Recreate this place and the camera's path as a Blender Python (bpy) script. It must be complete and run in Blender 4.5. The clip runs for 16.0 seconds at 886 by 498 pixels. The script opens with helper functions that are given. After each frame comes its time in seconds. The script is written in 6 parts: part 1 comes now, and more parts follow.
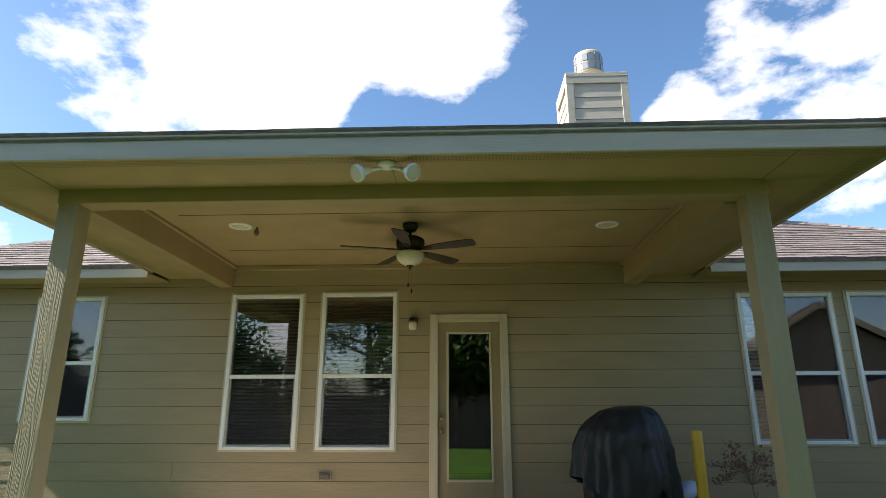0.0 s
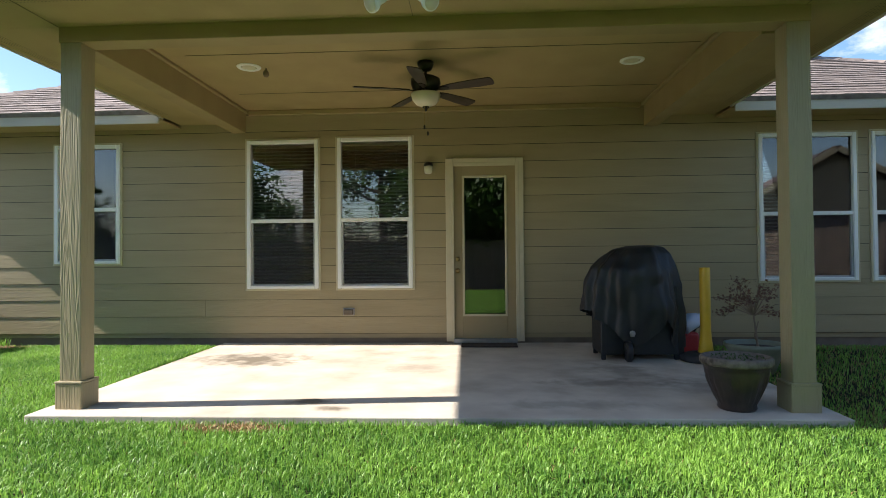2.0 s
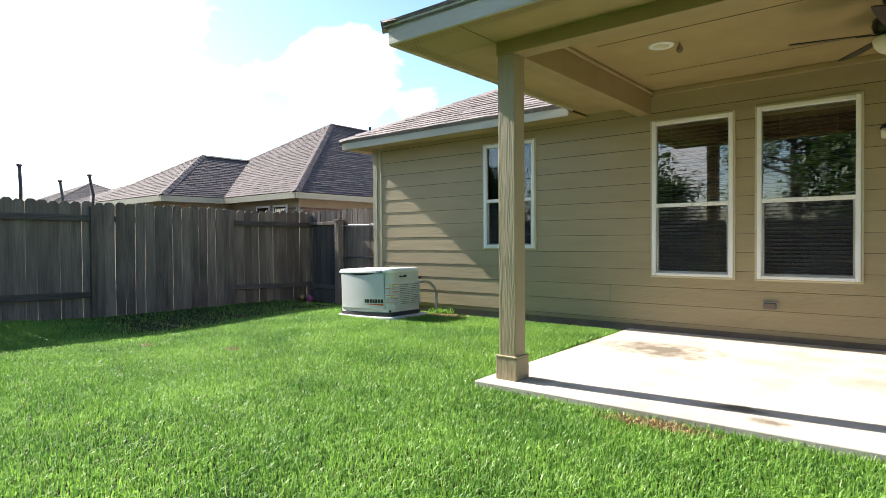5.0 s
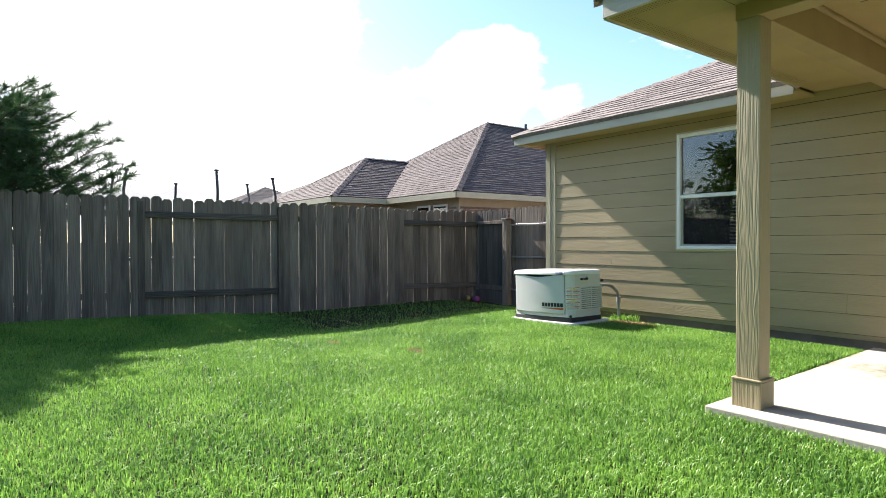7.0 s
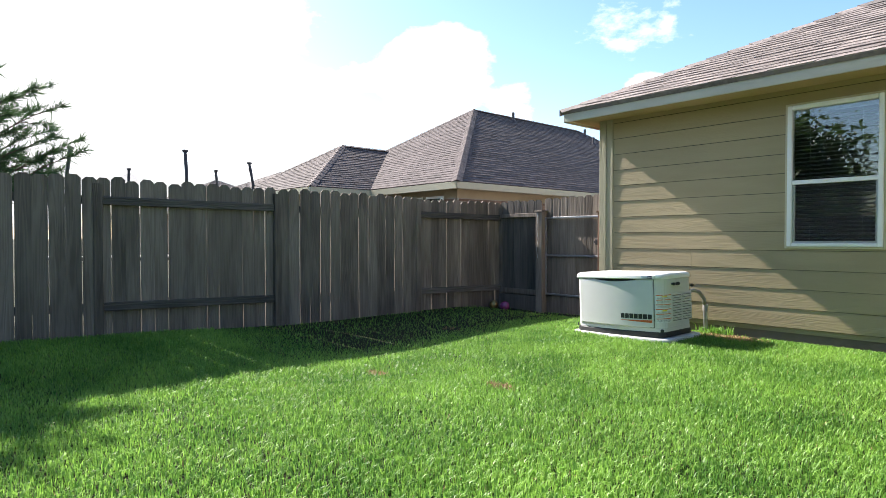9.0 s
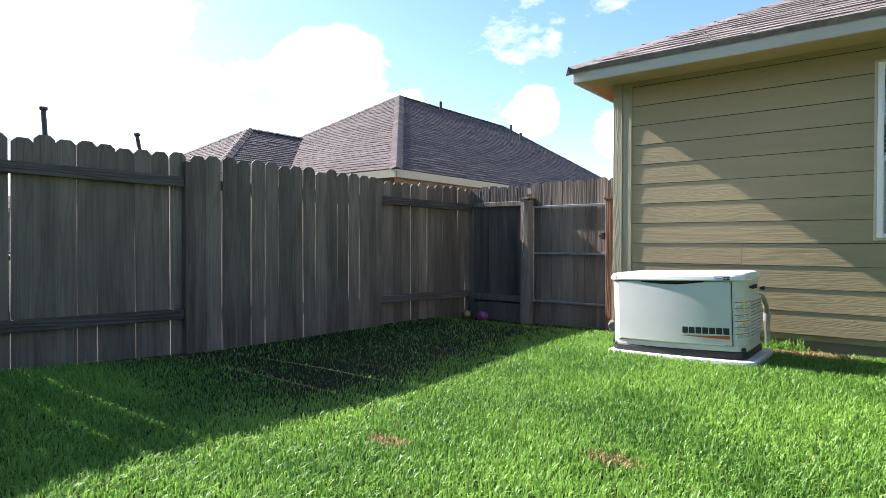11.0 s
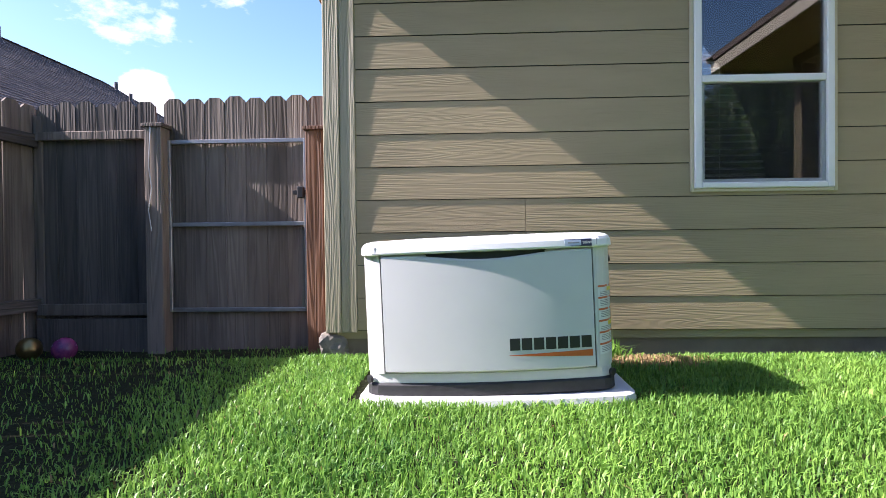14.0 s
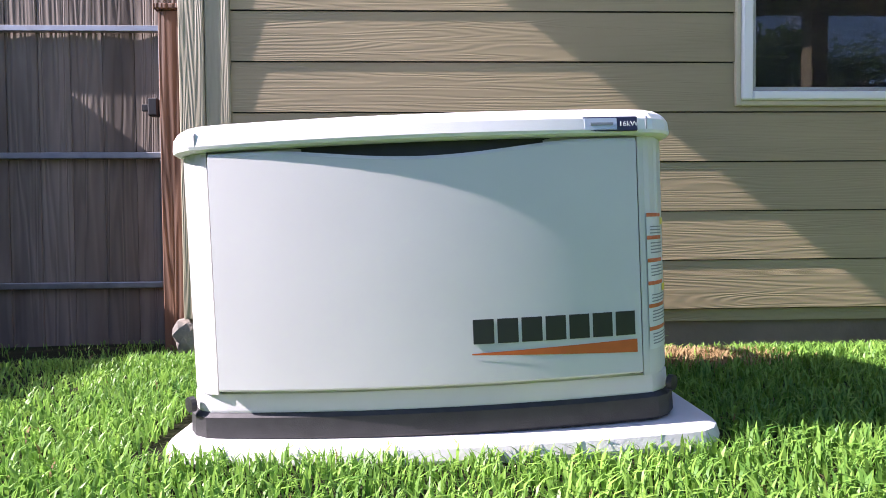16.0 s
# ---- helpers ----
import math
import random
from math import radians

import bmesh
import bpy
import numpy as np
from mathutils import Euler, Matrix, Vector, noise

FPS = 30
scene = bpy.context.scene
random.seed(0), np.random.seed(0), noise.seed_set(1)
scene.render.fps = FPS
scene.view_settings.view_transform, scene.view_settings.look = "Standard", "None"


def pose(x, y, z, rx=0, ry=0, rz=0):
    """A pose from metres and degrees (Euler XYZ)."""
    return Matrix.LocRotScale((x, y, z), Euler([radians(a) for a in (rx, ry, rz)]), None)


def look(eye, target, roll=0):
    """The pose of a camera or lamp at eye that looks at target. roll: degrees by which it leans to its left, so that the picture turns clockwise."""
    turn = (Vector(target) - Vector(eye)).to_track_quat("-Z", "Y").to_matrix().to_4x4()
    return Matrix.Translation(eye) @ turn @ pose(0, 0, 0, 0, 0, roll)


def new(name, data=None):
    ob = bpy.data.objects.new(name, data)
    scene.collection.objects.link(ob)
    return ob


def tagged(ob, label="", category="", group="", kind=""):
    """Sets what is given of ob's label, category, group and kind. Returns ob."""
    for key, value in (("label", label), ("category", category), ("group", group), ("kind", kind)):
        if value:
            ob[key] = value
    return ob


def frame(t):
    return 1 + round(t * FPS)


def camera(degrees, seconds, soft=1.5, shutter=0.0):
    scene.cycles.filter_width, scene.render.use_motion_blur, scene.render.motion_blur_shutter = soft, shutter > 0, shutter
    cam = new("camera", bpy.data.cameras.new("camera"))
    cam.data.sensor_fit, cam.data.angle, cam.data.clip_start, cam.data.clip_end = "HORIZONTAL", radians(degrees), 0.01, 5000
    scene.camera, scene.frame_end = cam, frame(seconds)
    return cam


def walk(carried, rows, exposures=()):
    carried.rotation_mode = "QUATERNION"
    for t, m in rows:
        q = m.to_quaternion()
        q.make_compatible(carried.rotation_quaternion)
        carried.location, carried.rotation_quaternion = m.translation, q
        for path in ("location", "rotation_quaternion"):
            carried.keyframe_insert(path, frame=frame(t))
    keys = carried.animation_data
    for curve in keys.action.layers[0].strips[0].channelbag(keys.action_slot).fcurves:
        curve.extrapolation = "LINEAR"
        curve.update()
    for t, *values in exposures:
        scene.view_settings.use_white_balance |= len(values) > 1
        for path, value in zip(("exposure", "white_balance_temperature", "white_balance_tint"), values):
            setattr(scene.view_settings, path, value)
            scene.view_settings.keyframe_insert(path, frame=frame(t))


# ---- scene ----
# camera and walk
cam = camera(74.0, 16.0, soft=0.6)
PATH = [
    (0, (1.434, 0.203, 1.159), (1.364, 2.128, 1.697), -0.1),
    (0.5, (1.424, 0.183, 1.127), (1.346, 2.142, 1.523), -0.1),
    (1, (1.4, 0.188, 1.106), (1.315, 2.171, 1.357), -0.4),
    (1.5, (1.385, 0.194, 1.105), (1.293, 2.188, 1.235), -0.3),
    (2, (1.36, 0.206, 1.098), (1.253, 2.203, 1.133), -0.5),
    (2.5, (1.319, 0.219, 1.118), (1.106, 2.208, 1.106), -0.5),
    (3, (1.288, 0.228, 1.123), (0.863, 2.182, 1.098), -0.6),
    (3.5, (1.267, 0.247, 1.135), (0.617, 2.139, 1.108), -0.6),
    (4, (1.202, 0.261, 1.148), (0.338, 2.064, 1.121), -0.5),
    (4.5, (1.142, 0.261, 1.164), (0.07, 1.949, 1.137), -0.5),
    (5, (1.081, 0.254, 1.188), (-0.183, 1.803, 1.159), -0.4),
    (5.2, (1.077, 0.256, 1.179), (-0.263, 1.74, 1.156), -0.5),
    (7.3, (0.134, 0.227, 1.195), (-1.475, 1.415, 1.16), -0.2),
    (7.5, (-0.08, 0.24, 1.213), (-1.695, 1.419, 1.174), -0.2),
    (8, (-0.592, 0.199, 1.196), (-2.209, 1.375, 1.156), -0.1),
    (8.5, (-1.108, 0.221, 1.224), (-2.671, 1.469, 1.183), -0.1),
    (9, (-1.646, 0.366, 1.175), (-3.133, 1.703, 1.137), -0.1),
    (9.2, (-1.858, 0.391, 1.19), (-3.293, 1.784, 1.152), -0.1),
    (11.3, (-3.989, 1.285, 0.976), (-5.115, 2.938, 0.955), 0.1),
    (11.5, (-4.19, 1.419, 0.928), (-5.226, 3.13, 0.907), 0.1),
    (12, (-4.628, 1.754, 0.837), (-5.511, 3.548, 0.802), 0.1),
    (12.5, (-4.935, 2.121, 0.822), (-5.561, 4.02, 0.784), 0.0),
    (13, (-5.115, 2.614, 0.817), (-5.518, 4.573, 0.781), -0.2),
    (13.5, (-5.207, 3.07, 0.792), (-5.442, 5.056, 0.76), -0.4),
    (14, (-5.239, 3.564, 0.773), (-5.319, 5.563, 0.746), -0.6),
    (14.5, (-5.232, 4.014, 0.753), (-5.242, 6.014, 0.734), -0.6),
    (15, (-5.219, 4.393, 0.709), (-5.145, 6.392, 0.689), -0.6),
    (15.5, (-5.198, 4.694, 0.601), (-5.118, 6.693, 0.572), -0.5),
    (16, (-5.164, 4.826, 0.541), (-5.094, 6.824, 0.486), -0.5),
]
EXPOSURES = [(0, 1.2, 6700, 12), (3, 1.26, 6700, 12), (5, 1.48, 6700, 12), (9, 1.54, 6700, 12), (12, 1.5, 6300, 18), (14, 1.55, 6250, 25), (16, 1.66, 6300, 31)]
walk(cam, [(t, look(eye, target, roll)) for t, eye, target, roll in PATH], EXPOSURES)

# ---- world, sun ----
SUN_DIR = Vector((1.0, 0.09, -0.774)).normalized()      # the way the sunlight travels
world = bpy.data.worlds.new("sky_world")
scene.world = world
world.use_nodes = True
wn, wl = world.node_tree.nodes, world.node_tree.links
for n in list(wn):
    wn.remove(n)
w_out = wn.new("ShaderNodeOutputWorld")
w_bg = wn.new("ShaderNodeBackground")
w_sky = wn.new("ShaderNodeTexSky")
w_sky.sky_type = "NISHITA"
w_sky.sun_disc = False
w_sky.sun_elevation = math.asin(-SUN_DIR.z)
w_sky.sun_rotation = math.atan2(-SUN_DIR.x, -SUN_DIR.y)
w_sky.air_density, w_sky.dust_density, w_sky.ozone_density = 1.0, 0.6, 1.2
w_tc = wn.new("ShaderNodeTexCoord")
# cumulus cover: noise over the direction of the sky
w_map = wn.new("ShaderNodeMapping")
w_map.inputs["Scale"].default_value = (1.0, 1.0, 1.9)
w_map.inputs["Location"].default_value = (0.35, 0.1, 0.2)
w_n1 = wn.new("ShaderNodeTexNoise")
w_n1.inputs["Scale"].default_value, w_n1.inputs["Detail"].default_value, w_n1.inputs["Roughness"].default_value = 3.4, 11, 0.6
w_ramp = wn.new("ShaderNodeValToRGB")
w_ramp.color_ramp.elements[0].position, w_ramp.color_ramp.elements[1].position = 0.62, 0.72
w_ramp.color_ramp.elements[0].color, w_ramp.color_ramp.elements[1].color = (0, 0, 0, 1), (1, 1, 1, 1)
w_mix = wn.new("ShaderNodeMixRGB")
w_mix.inputs[2].default_value = (7.5, 7.6, 7.9, 1)
wl.new(w_tc.outputs["Generated"], w_map.inputs["Vector"])
wl.new(w_map.outputs[0], w_n1.inputs["Vector"])
w_sum = w_n1.outputs[0]
for way, radius, amount in (((-0.45, 0.71, 0.54), 12, 0.26), ((-0.31, 0.78, 0.55), 11, 0.26), ((-0.28, 0.83, 0.49), 8, 0.24), ((-0.05, 0.80, 0.59), 11, 0.24), ((0.50, 0.74, 0.45), 13, 0.26),
                            ((0.33, 0.83, 0.445), 4, 0.18), ((-0.72, 0.64, 0.27), 7, 0.26), ((-0.64, 0.74, 0.206), 3.5, 0.2), ((-0.33, 0.84, 0.42), 6, 0.11), ((-0.473, 0.855, 0.212), 3, 0.2),
                            ((-0.35, 0.92, 0.18), 3.5, 0.22), ((-0.258, 0.95, 0.178), 5, 0.22), ((-0.95, 0.18, 0.25), 25, 0.28), ((-0.30, -0.94, 0.10), 5, 0.17), ((0.05, -0.95, 0.2), 9, 0.18)):
    # where the larger clouds stand; the widest lump paints glare near the sun
    w_dot = wn.new("ShaderNodeVectorMath")
    w_dot.operation = "DOT_PRODUCT"
    w_dot.inputs[1].default_value = Vector(way).normalized()
    wl.new(w_tc.outputs["Generated"], w_dot.inputs[0])
    w_mr = wn.new("ShaderNodeMapRange")
    w_mr.interpolation_type = "SMOOTHSTEP"
    w_mr.inputs[1].default_value, w_mr.inputs[2].default_value, w_mr.inputs[3].default_value, w_mr.inputs[4].default_value = math.cos(radians(radius)), 1.0, 0.0, amount
    wl.new(w_dot.outputs["Value"], w_mr.inputs[0])
    w_add = wn.new("ShaderNodeMath")
    w_add.operation = "ADD"
    wl.new(w_sum, w_add.inputs[0])
    wl.new(w_mr.outputs[0], w_add.inputs[1])
    w_sum = w_add.outputs[0]
wl.new(w_sum, w_ramp.inputs[0])
wl.new(w_ramp.outputs[0], w_mix.inputs[0])
w_hs = wn.new("ShaderNodeHueSaturation")
w_hs.inputs["Saturation"].default_value = 1.18
w_hs.inputs["Value"].default_value = 1.2
wl.new(w_sky.outputs[0], w_hs.inputs["Color"])
wl.new(w_hs.outputs[0], w_mix.inputs[1])
wl.new(w_mix.outputs[0], w_bg.inputs[0])
wl.new(w_bg.outputs[0], w_out.inputs[0])
w_bg.inputs[1].default_value = 0.085
sun = new("sun", bpy.data.lights.new("sun", "SUN"))
sun.data.energy, sun.data.angle, sun.data.color = 5.0, radians(0.53), (1.0, 0.96, 0.90)
sun.matrix_basis = look((0, 0, 20), Vector((0, 0, 20)) + SUN_DIR)


# ---- materials ----
def mat(name, color, rough=0.7, var=0.25, scale=6.0, bump=0.0, bump_scale=60.0, metal=0.0, color2=None, stretch=(1, 1, 1),
        detail=6, per_object=0.0, spec=0.5, streak=None):
    """A painted or natural surface: two scales of colour variation and fine relief, in metres."""
    m = bpy.data.materials.new(name)
    m.use_nodes = True
    nt = m.node_tree
    b = nt.nodes["Principled BSDF"]
    b.inputs["Roughness"].default_value, b.inputs["Metallic"].default_value = rough, metal
    b.inputs["Specular IOR Level"].default_value = spec
    tc = nt.nodes.new("ShaderNodeTexCoord")
    mp = nt.nodes.new("ShaderNodeMapping")
    mp.inputs["Scale"].default_value = stretch
    nt.links.new(tc.outputs["Object"], mp.inputs[0])
    vec = mp.outputs[0]
    if per_object:
        info = nt.nodes.new("ShaderNodeObjectInfo")
        sh = nt.nodes.new("ShaderNodeVectorMath")
        sh.operation = "MULTIPLY_ADD"
        cmb = nt.nodes.new("ShaderNodeCombineXYZ")
        for i in range(3):
            nt.links.new(info.outputs["Random"], cmb.inputs[i])
        nt.links.new(cmb.outputs[0], sh.inputs[0])
        sh.inputs[1].default_value = (37, 53, 71)
        nt.links.new(vec, sh.inputs[2])
        vec = sh.outputs[0]
    n1 = nt.nodes.new("ShaderNodeTexNoise")
    n1.inputs["Scale"].default_value, n1.inputs["Detail"].default_value = scale, detail
    n2 = nt.nodes.new("ShaderNodeTexNoise")
    n2.inputs["Scale"].default_value, n2.inputs["Detail"].default_value = scale * 0.17, 3
    nt.links.new(vec, n1.inputs["Vector"])
    nt.links.new(vec, n2.inputs["Vector"])
    mx = nt.nodes.new("ShaderNodeMixRGB")
    c2 = color2 or tuple(c * (1 - var) for c in color)
    mx.inputs[1].default_value, mx.inputs[2].default_value = (*color, 1), (*c2, 1)
    ad = nt.nodes.new("ShaderNodeMath")
    ad.operation = "MULTIPLY"
    r1 = nt.nodes.new("ShaderNodeMapRange")
    r1.inputs[1].default_value, r1.inputs[2].default_value = 0.3, 0.7
    nt.links.new(n1.outputs[0], r1.inputs[0])
    r2 = nt.nodes.new("ShaderNodeMapRange")
    r2.inputs[1].default_value, r2.inputs[2].default_value, r2.inputs[3].default_value, r2.inputs[4].default_value = 0.3, 0.7, 0.35, 1.3
    nt.links.new(n2.outputs[0], r2.inputs[0])
    nt.links.new(r1.outputs[0], ad.inputs[0])
    nt.links.new(r2.outputs[0], ad.inputs[1])
    nt.links.new(ad.outputs[0], mx.inputs[0])
    col = mx.outputs[0]
    if per_object:
        hs = nt.nodes.new("ShaderNodeHueSaturation")
        mr = nt.nodes.new("ShaderNodeMapRange")
        mr.inputs[3].default_value, mr.inputs[4].default_value = 1 - per_object, 1 + per_object
        nt.links.new(info.outputs["Random"], mr.inputs[0])
        nt.links.new(mr.outputs[0], hs.inputs["Value"])
        nt.links.new(col, hs.inputs["Color"])
        col = hs.outputs[0]
    nt.links.new(col, b.inputs["Base Color"])
    rr = nt.nodes.new("ShaderNodeMapRange")
    rr.inputs[3].default_value, rr.inputs[4].default_value = max(0.0, rough - 0.08), min(1.0, rough + 0.08)
    nt.links.new(n1.outputs[0], rr.inputs[0])
    nt.links.new(rr.outputs[0], b.inputs["Roughness"])
    if bump:
        n3 = nt.nodes.new("ShaderNodeTexNoise")
        n3.inputs["Scale"].default_value, n3.inputs["Detail"].default_value = bump_scale, 5
        nt.links.new(vec, n3.inputs["Vector"])
        bp = nt.nodes.new("ShaderNodeBump")
        bp.inputs["Strength"].default_value, bp.inputs["Distance"].default_value = 1.0, bump
        nt.links.new(n3.outputs[0], bp.inputs["Height"])
        nt.links.new(bp.outputs[0], b.inputs["Normal"])
    return m


def grain(name, color, rough, depth, along="x", color2=None, per_object=0.06, rings=17.0, var=0.12, dark_lines=0.0):
    """Painted or weathered board with raised wood grain along one axis."""
    m = mat(name, color, rough, var, 3.0, color2=color2, per_object=per_object, stretch={"x": (0.5, 3, 3), "z": (3, 3, 0.5), "y": (3, 0.5, 3)}[along])
    nt = m.node_tree
    b = nt.nodes["Principled BSDF"]
    tc = nt.nodes.new("ShaderNodeTexCoord")
    mp = nt.nodes.new("ShaderNodeMapping")
    mp.inputs["Scale"].default_value = {"x": (0.085, 2.1, 2.1), "z": (2.1, 2.1, 0.085), "y": (2.1, 0.085, 2.1)}[along]
    info = nt.nodes.new("ShaderNodeObjectInfo")
    cmb = nt.nodes.new("ShaderNodeCombineXYZ")
    for i in range(3):
        nt.links.new(info.outputs["Random"], cmb.inputs[i])
    sh = nt.nodes.new("ShaderNodeVectorMath")
    sh.operation = "MULTIPLY_ADD"
    sh.inputs[1].default_value = (17, 31, 23)
    nt.links.new(tc.outputs["Object"], mp.inputs[0])
    nt.links.new(cmb.outputs[0], sh.inputs[0])
    nt.links.new(mp.outputs[0], sh.inputs[2])
    n = nt.nodes.new("ShaderNodeTexNoise")
    n.inputs["Scale"].default_value, n.inputs["Detail"].default_value, n.inputs["Distortion"].default_value = 7.0, 1.5, 0.4
    nt.links.new(sh.outputs[0], n.inputs["Vector"])
    mul = nt.nodes.new("ShaderNodeMath")
    mul.operation = "MULTIPLY"
    mul.inputs[1].default_value = rings * 6.283
    nt.links.new(n.outputs[0], mul.inputs[0])
    sn = nt.nodes.new("ShaderNodeMath")
    sn.operation = "SINE"
    nt.links.new(mul.outputs[0], sn.inputs[0])
    bp = nt.nodes.new("ShaderNodeBump")
    bp.inputs["Strength"].default_value, bp.inputs["Distance"].default_value = 1.0, depth
    nt.links.new(sn.outputs[0], bp.inputs["Height"])
    nt.links.new(bp.outputs[0], b.inputs["Normal"])
    if dark_lines:
        src = b.inputs["Base Color"].links[0].from_socket
        mr = nt.nodes.new("ShaderNodeMapRange")
        mr.inputs[1].default_value, mr.inputs[2].default_value, mr.inputs[3].default_value, mr.inputs[4].default_value = -1, 0.3, 1 - dark_lines, 1
        nt.links.new(sn.outputs[0], mr.inputs[0])
        mm = nt.nodes.new("ShaderNodeMixRGB")
        mm.blend_type = "MULTIPLY"
        mm.inputs[0].default_value = 1.0
        nt.links.new(src, mm.inputs[1])
        nt.links.new(mr.outputs[0], mm.inputs[2])
        nt.links.new(mm.outputs[0], b.inputs["Base Color"])
    return m


M = {}
M["siding"] = grain("siding_paint", (0.345, 0.275, 0.155), 0.62, 0.0003, "x", per_object=0.025)
M["trim_v"] = grain("trim_paint_upright", (0.34, 0.305, 0.20), 0.6, 0.0008, "z", per_object=0.02)
M["post"] = grain("post_paint", (0.325, 0.27, 0.155), 0.6, 0.0006, "z", per_object=0.02)
M["fascia"] = grain("fascia_paint", (0.49, 0.45, 0.36), 0.65, 0.0003, "x", per_object=0.02)
M["soffit"] = mat("soffit_paint", (0.38, 0.285, 0.13), 0.65, 0.12, 3.0, bump=0.0008, bump_scale=120)
M["groove"] = mat("board_seam", (0.16, 0.135, 0.07), 0.8, 0.2, 8)
M["beam"] = mat("beam_paint", (0.345, 0.262, 0.125), 0.62, 0.12, 4.0, bump=0.001, bump_scale=90)
M["door"] = mat("door_paint", (0.335, 0.26, 0.14), 0.5, 0.1, 4.0, bump=0.0004, bump_scale=150)
M["casing"] = mat("casing_paint", (0.54, 0.475, 0.32), 0.5, 0.1, 5.0)
M["white"] = mat("white_vinyl", (0.80, 0.80, 0.77), 0.45, 0.06, 6.0)
M["chipped"] = mat("chipped_concrete", (0.25, 0.215, 0.17), 0.95, 0.5, 18, bump=0.01, bump_scale=30, color2=(0.16, 0.15, 0.135))
# near-black paint for the shade line under each siding lap
M["lap_shade"] = mat("lap_shade_line", (0.045, 0.04, 0.028), 0.9, 0.4, 20)
M["shingle"] = mat("roof_shingle", (0.235, 0.195, 0.175), 0.9, 0.35, 14.0, bump=0.004, bump_scale=220, color2=(0.13, 0.105, 0.095), per_object=0.22)
M["shingle_far"] = mat("roof_shingle_old", (0.105, 0.08, 0.078), 0.9, 0.35, 9.0, bump=0.004, bump_scale=220, color2=(0.06, 0.045, 0.043), per_object=0.18)
M["concrete"] = mat("patio_concrete", (0.61, 0.545, 0.445), 0.85, 0.3, 2.6, bump=0.0015, bump_scale=90, color2=(0.36, 0.30, 0.235))
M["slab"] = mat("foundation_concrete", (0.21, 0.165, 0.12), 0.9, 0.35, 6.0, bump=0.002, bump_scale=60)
M["pad"] = mat("pale_pad", (0.66, 0.65, 0.62), 0.7, 0.12, 9.0, bump=0.0008, bump_scale=150)
M["soil"] = mat("lawn_soil", (0.028, 0.034, 0.014), 0.95, 0.5, 1.4, bump=0.02, bump_scale=40, color2=(0.018, 0.016, 0.009), spec=0.1)
M["brick"] = mat("red_brick", (0.33, 0.14, 0.085), 0.85, 0.35, 12, bump=0.002, bump_scale=150, per_object=0.25)
M["mortar"] = mat("mortar", (0.42, 0.38, 0.33), 0.9, 0.2, 20, bump=0.001, bump_scale=150)
M["cedar"] = grain("weathered_cedar", (0.208, 0.166, 0.132), 0.85, 0.0012, "z", color2=(0.108, 0.082, 0.064), per_object=0.3, rings=7, dark_lines=0.2)
M["cedar_dark"] = grain("dark_cedar_board", (0.115, 0.094, 0.078), 0.85, 0.0012, "z", color2=(0.06, 0.05, 0.043), per_object=0.2, rings=7, dark_lines=0.2)
M["cedar_y"] = grain("weathered_rail", (0.12, 0.10, 0.085), 0.85, 0.002, "y", color2=(0.06, 0.05, 0.043), per_object=0.2, rings=7, dark_lines=0.3)
M["cedar_red"] = grain("red_cedar_post", (0.24, 0.115, 0.06), 0.8, 0.002, "z", color2=(0.13, 0.065, 0.04), per_object=0.1, rings=8, dark_lines=0.4)
M["galv"] = mat("galvanized_steel", (0.42, 0.42, 0.43), 0.42, 0.25, 18, metal=0.85)
M["black"] = mat("black_plastic", (0.018, 0.018, 0.02), 0.5, 0.3, 20, bump=0.0004, bump_scale=400)
M["dark_metal"] = mat("dark_bronze", (0.028, 0.022, 0.018), 0.4, 0.3, 12, metal=0.4)
M["blade"] = mat("fan_blade_wood", (0.05, 0.035, 0.025), 0.45, 0.35, 9, stretch=(0.3, 3, 3))
M["bowl"] = mat("frosted_glass_bowl", (0.62, 0.57, 0.42), 0.35, 0.08, 8)
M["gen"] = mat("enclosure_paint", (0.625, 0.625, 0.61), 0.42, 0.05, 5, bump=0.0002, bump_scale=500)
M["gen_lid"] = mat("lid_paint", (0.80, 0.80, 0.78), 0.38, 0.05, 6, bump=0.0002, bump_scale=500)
M["rubber"] = mat("base_skirt_plastic", (0.03, 0.03, 0.032), 0.6, 0.4, 25, bump=0.0006, bump_scale=300)
M["ink"] = mat("black_print", (0.018, 0.02, 0.025), 0.4, 0.1, 30)
M["orange"] = mat("orange_print", (0.62, 0.13, 0.03), 0.45, 0.12, 30)
M["yellow_print"] = mat("yellow_print", (0.78, 0.62, 0.03), 0.45, 0.1, 30)
M["label_white"] = mat("label_paper", (0.72, 0.74, 0.74), 0.5, 0.08, 40)
M["label_blue"] = mat("pale_blue_badge", (0.50, 0.56, 0.68), 0.35, 0.05, 30)
M["navy"] = mat("navy_badge", (0.025, 0.03, 0.075), 0.35, 0.05, 30)
M["text_line"] = mat("grey_text", (0.22, 0.24, 0.27), 0.6, 0.1, 40)
M["cover"] = mat("black_vinyl_cover", (0.011, 0.011, 0.013), 0.5, 0.5, 5, bump=0.004, bump_scale=14, color2=(0.028, 0.027, 0.026))
M["worn"] = mat("scuffed_vinyl", (0.25, 0.24, 0.23), 0.8, 0.5, 40)
M["yellow"] = mat("yellow_plastic", (0.72, 0.42, 0.02), 0.4, 0.15, 7)
M["pot"] = mat("brown_glazed_clay", (0.06, 0.04, 0.032), 0.32, 0.5, 10, bump=0.003, bump_scale=25, color2=(0.025, 0.02, 0.02))
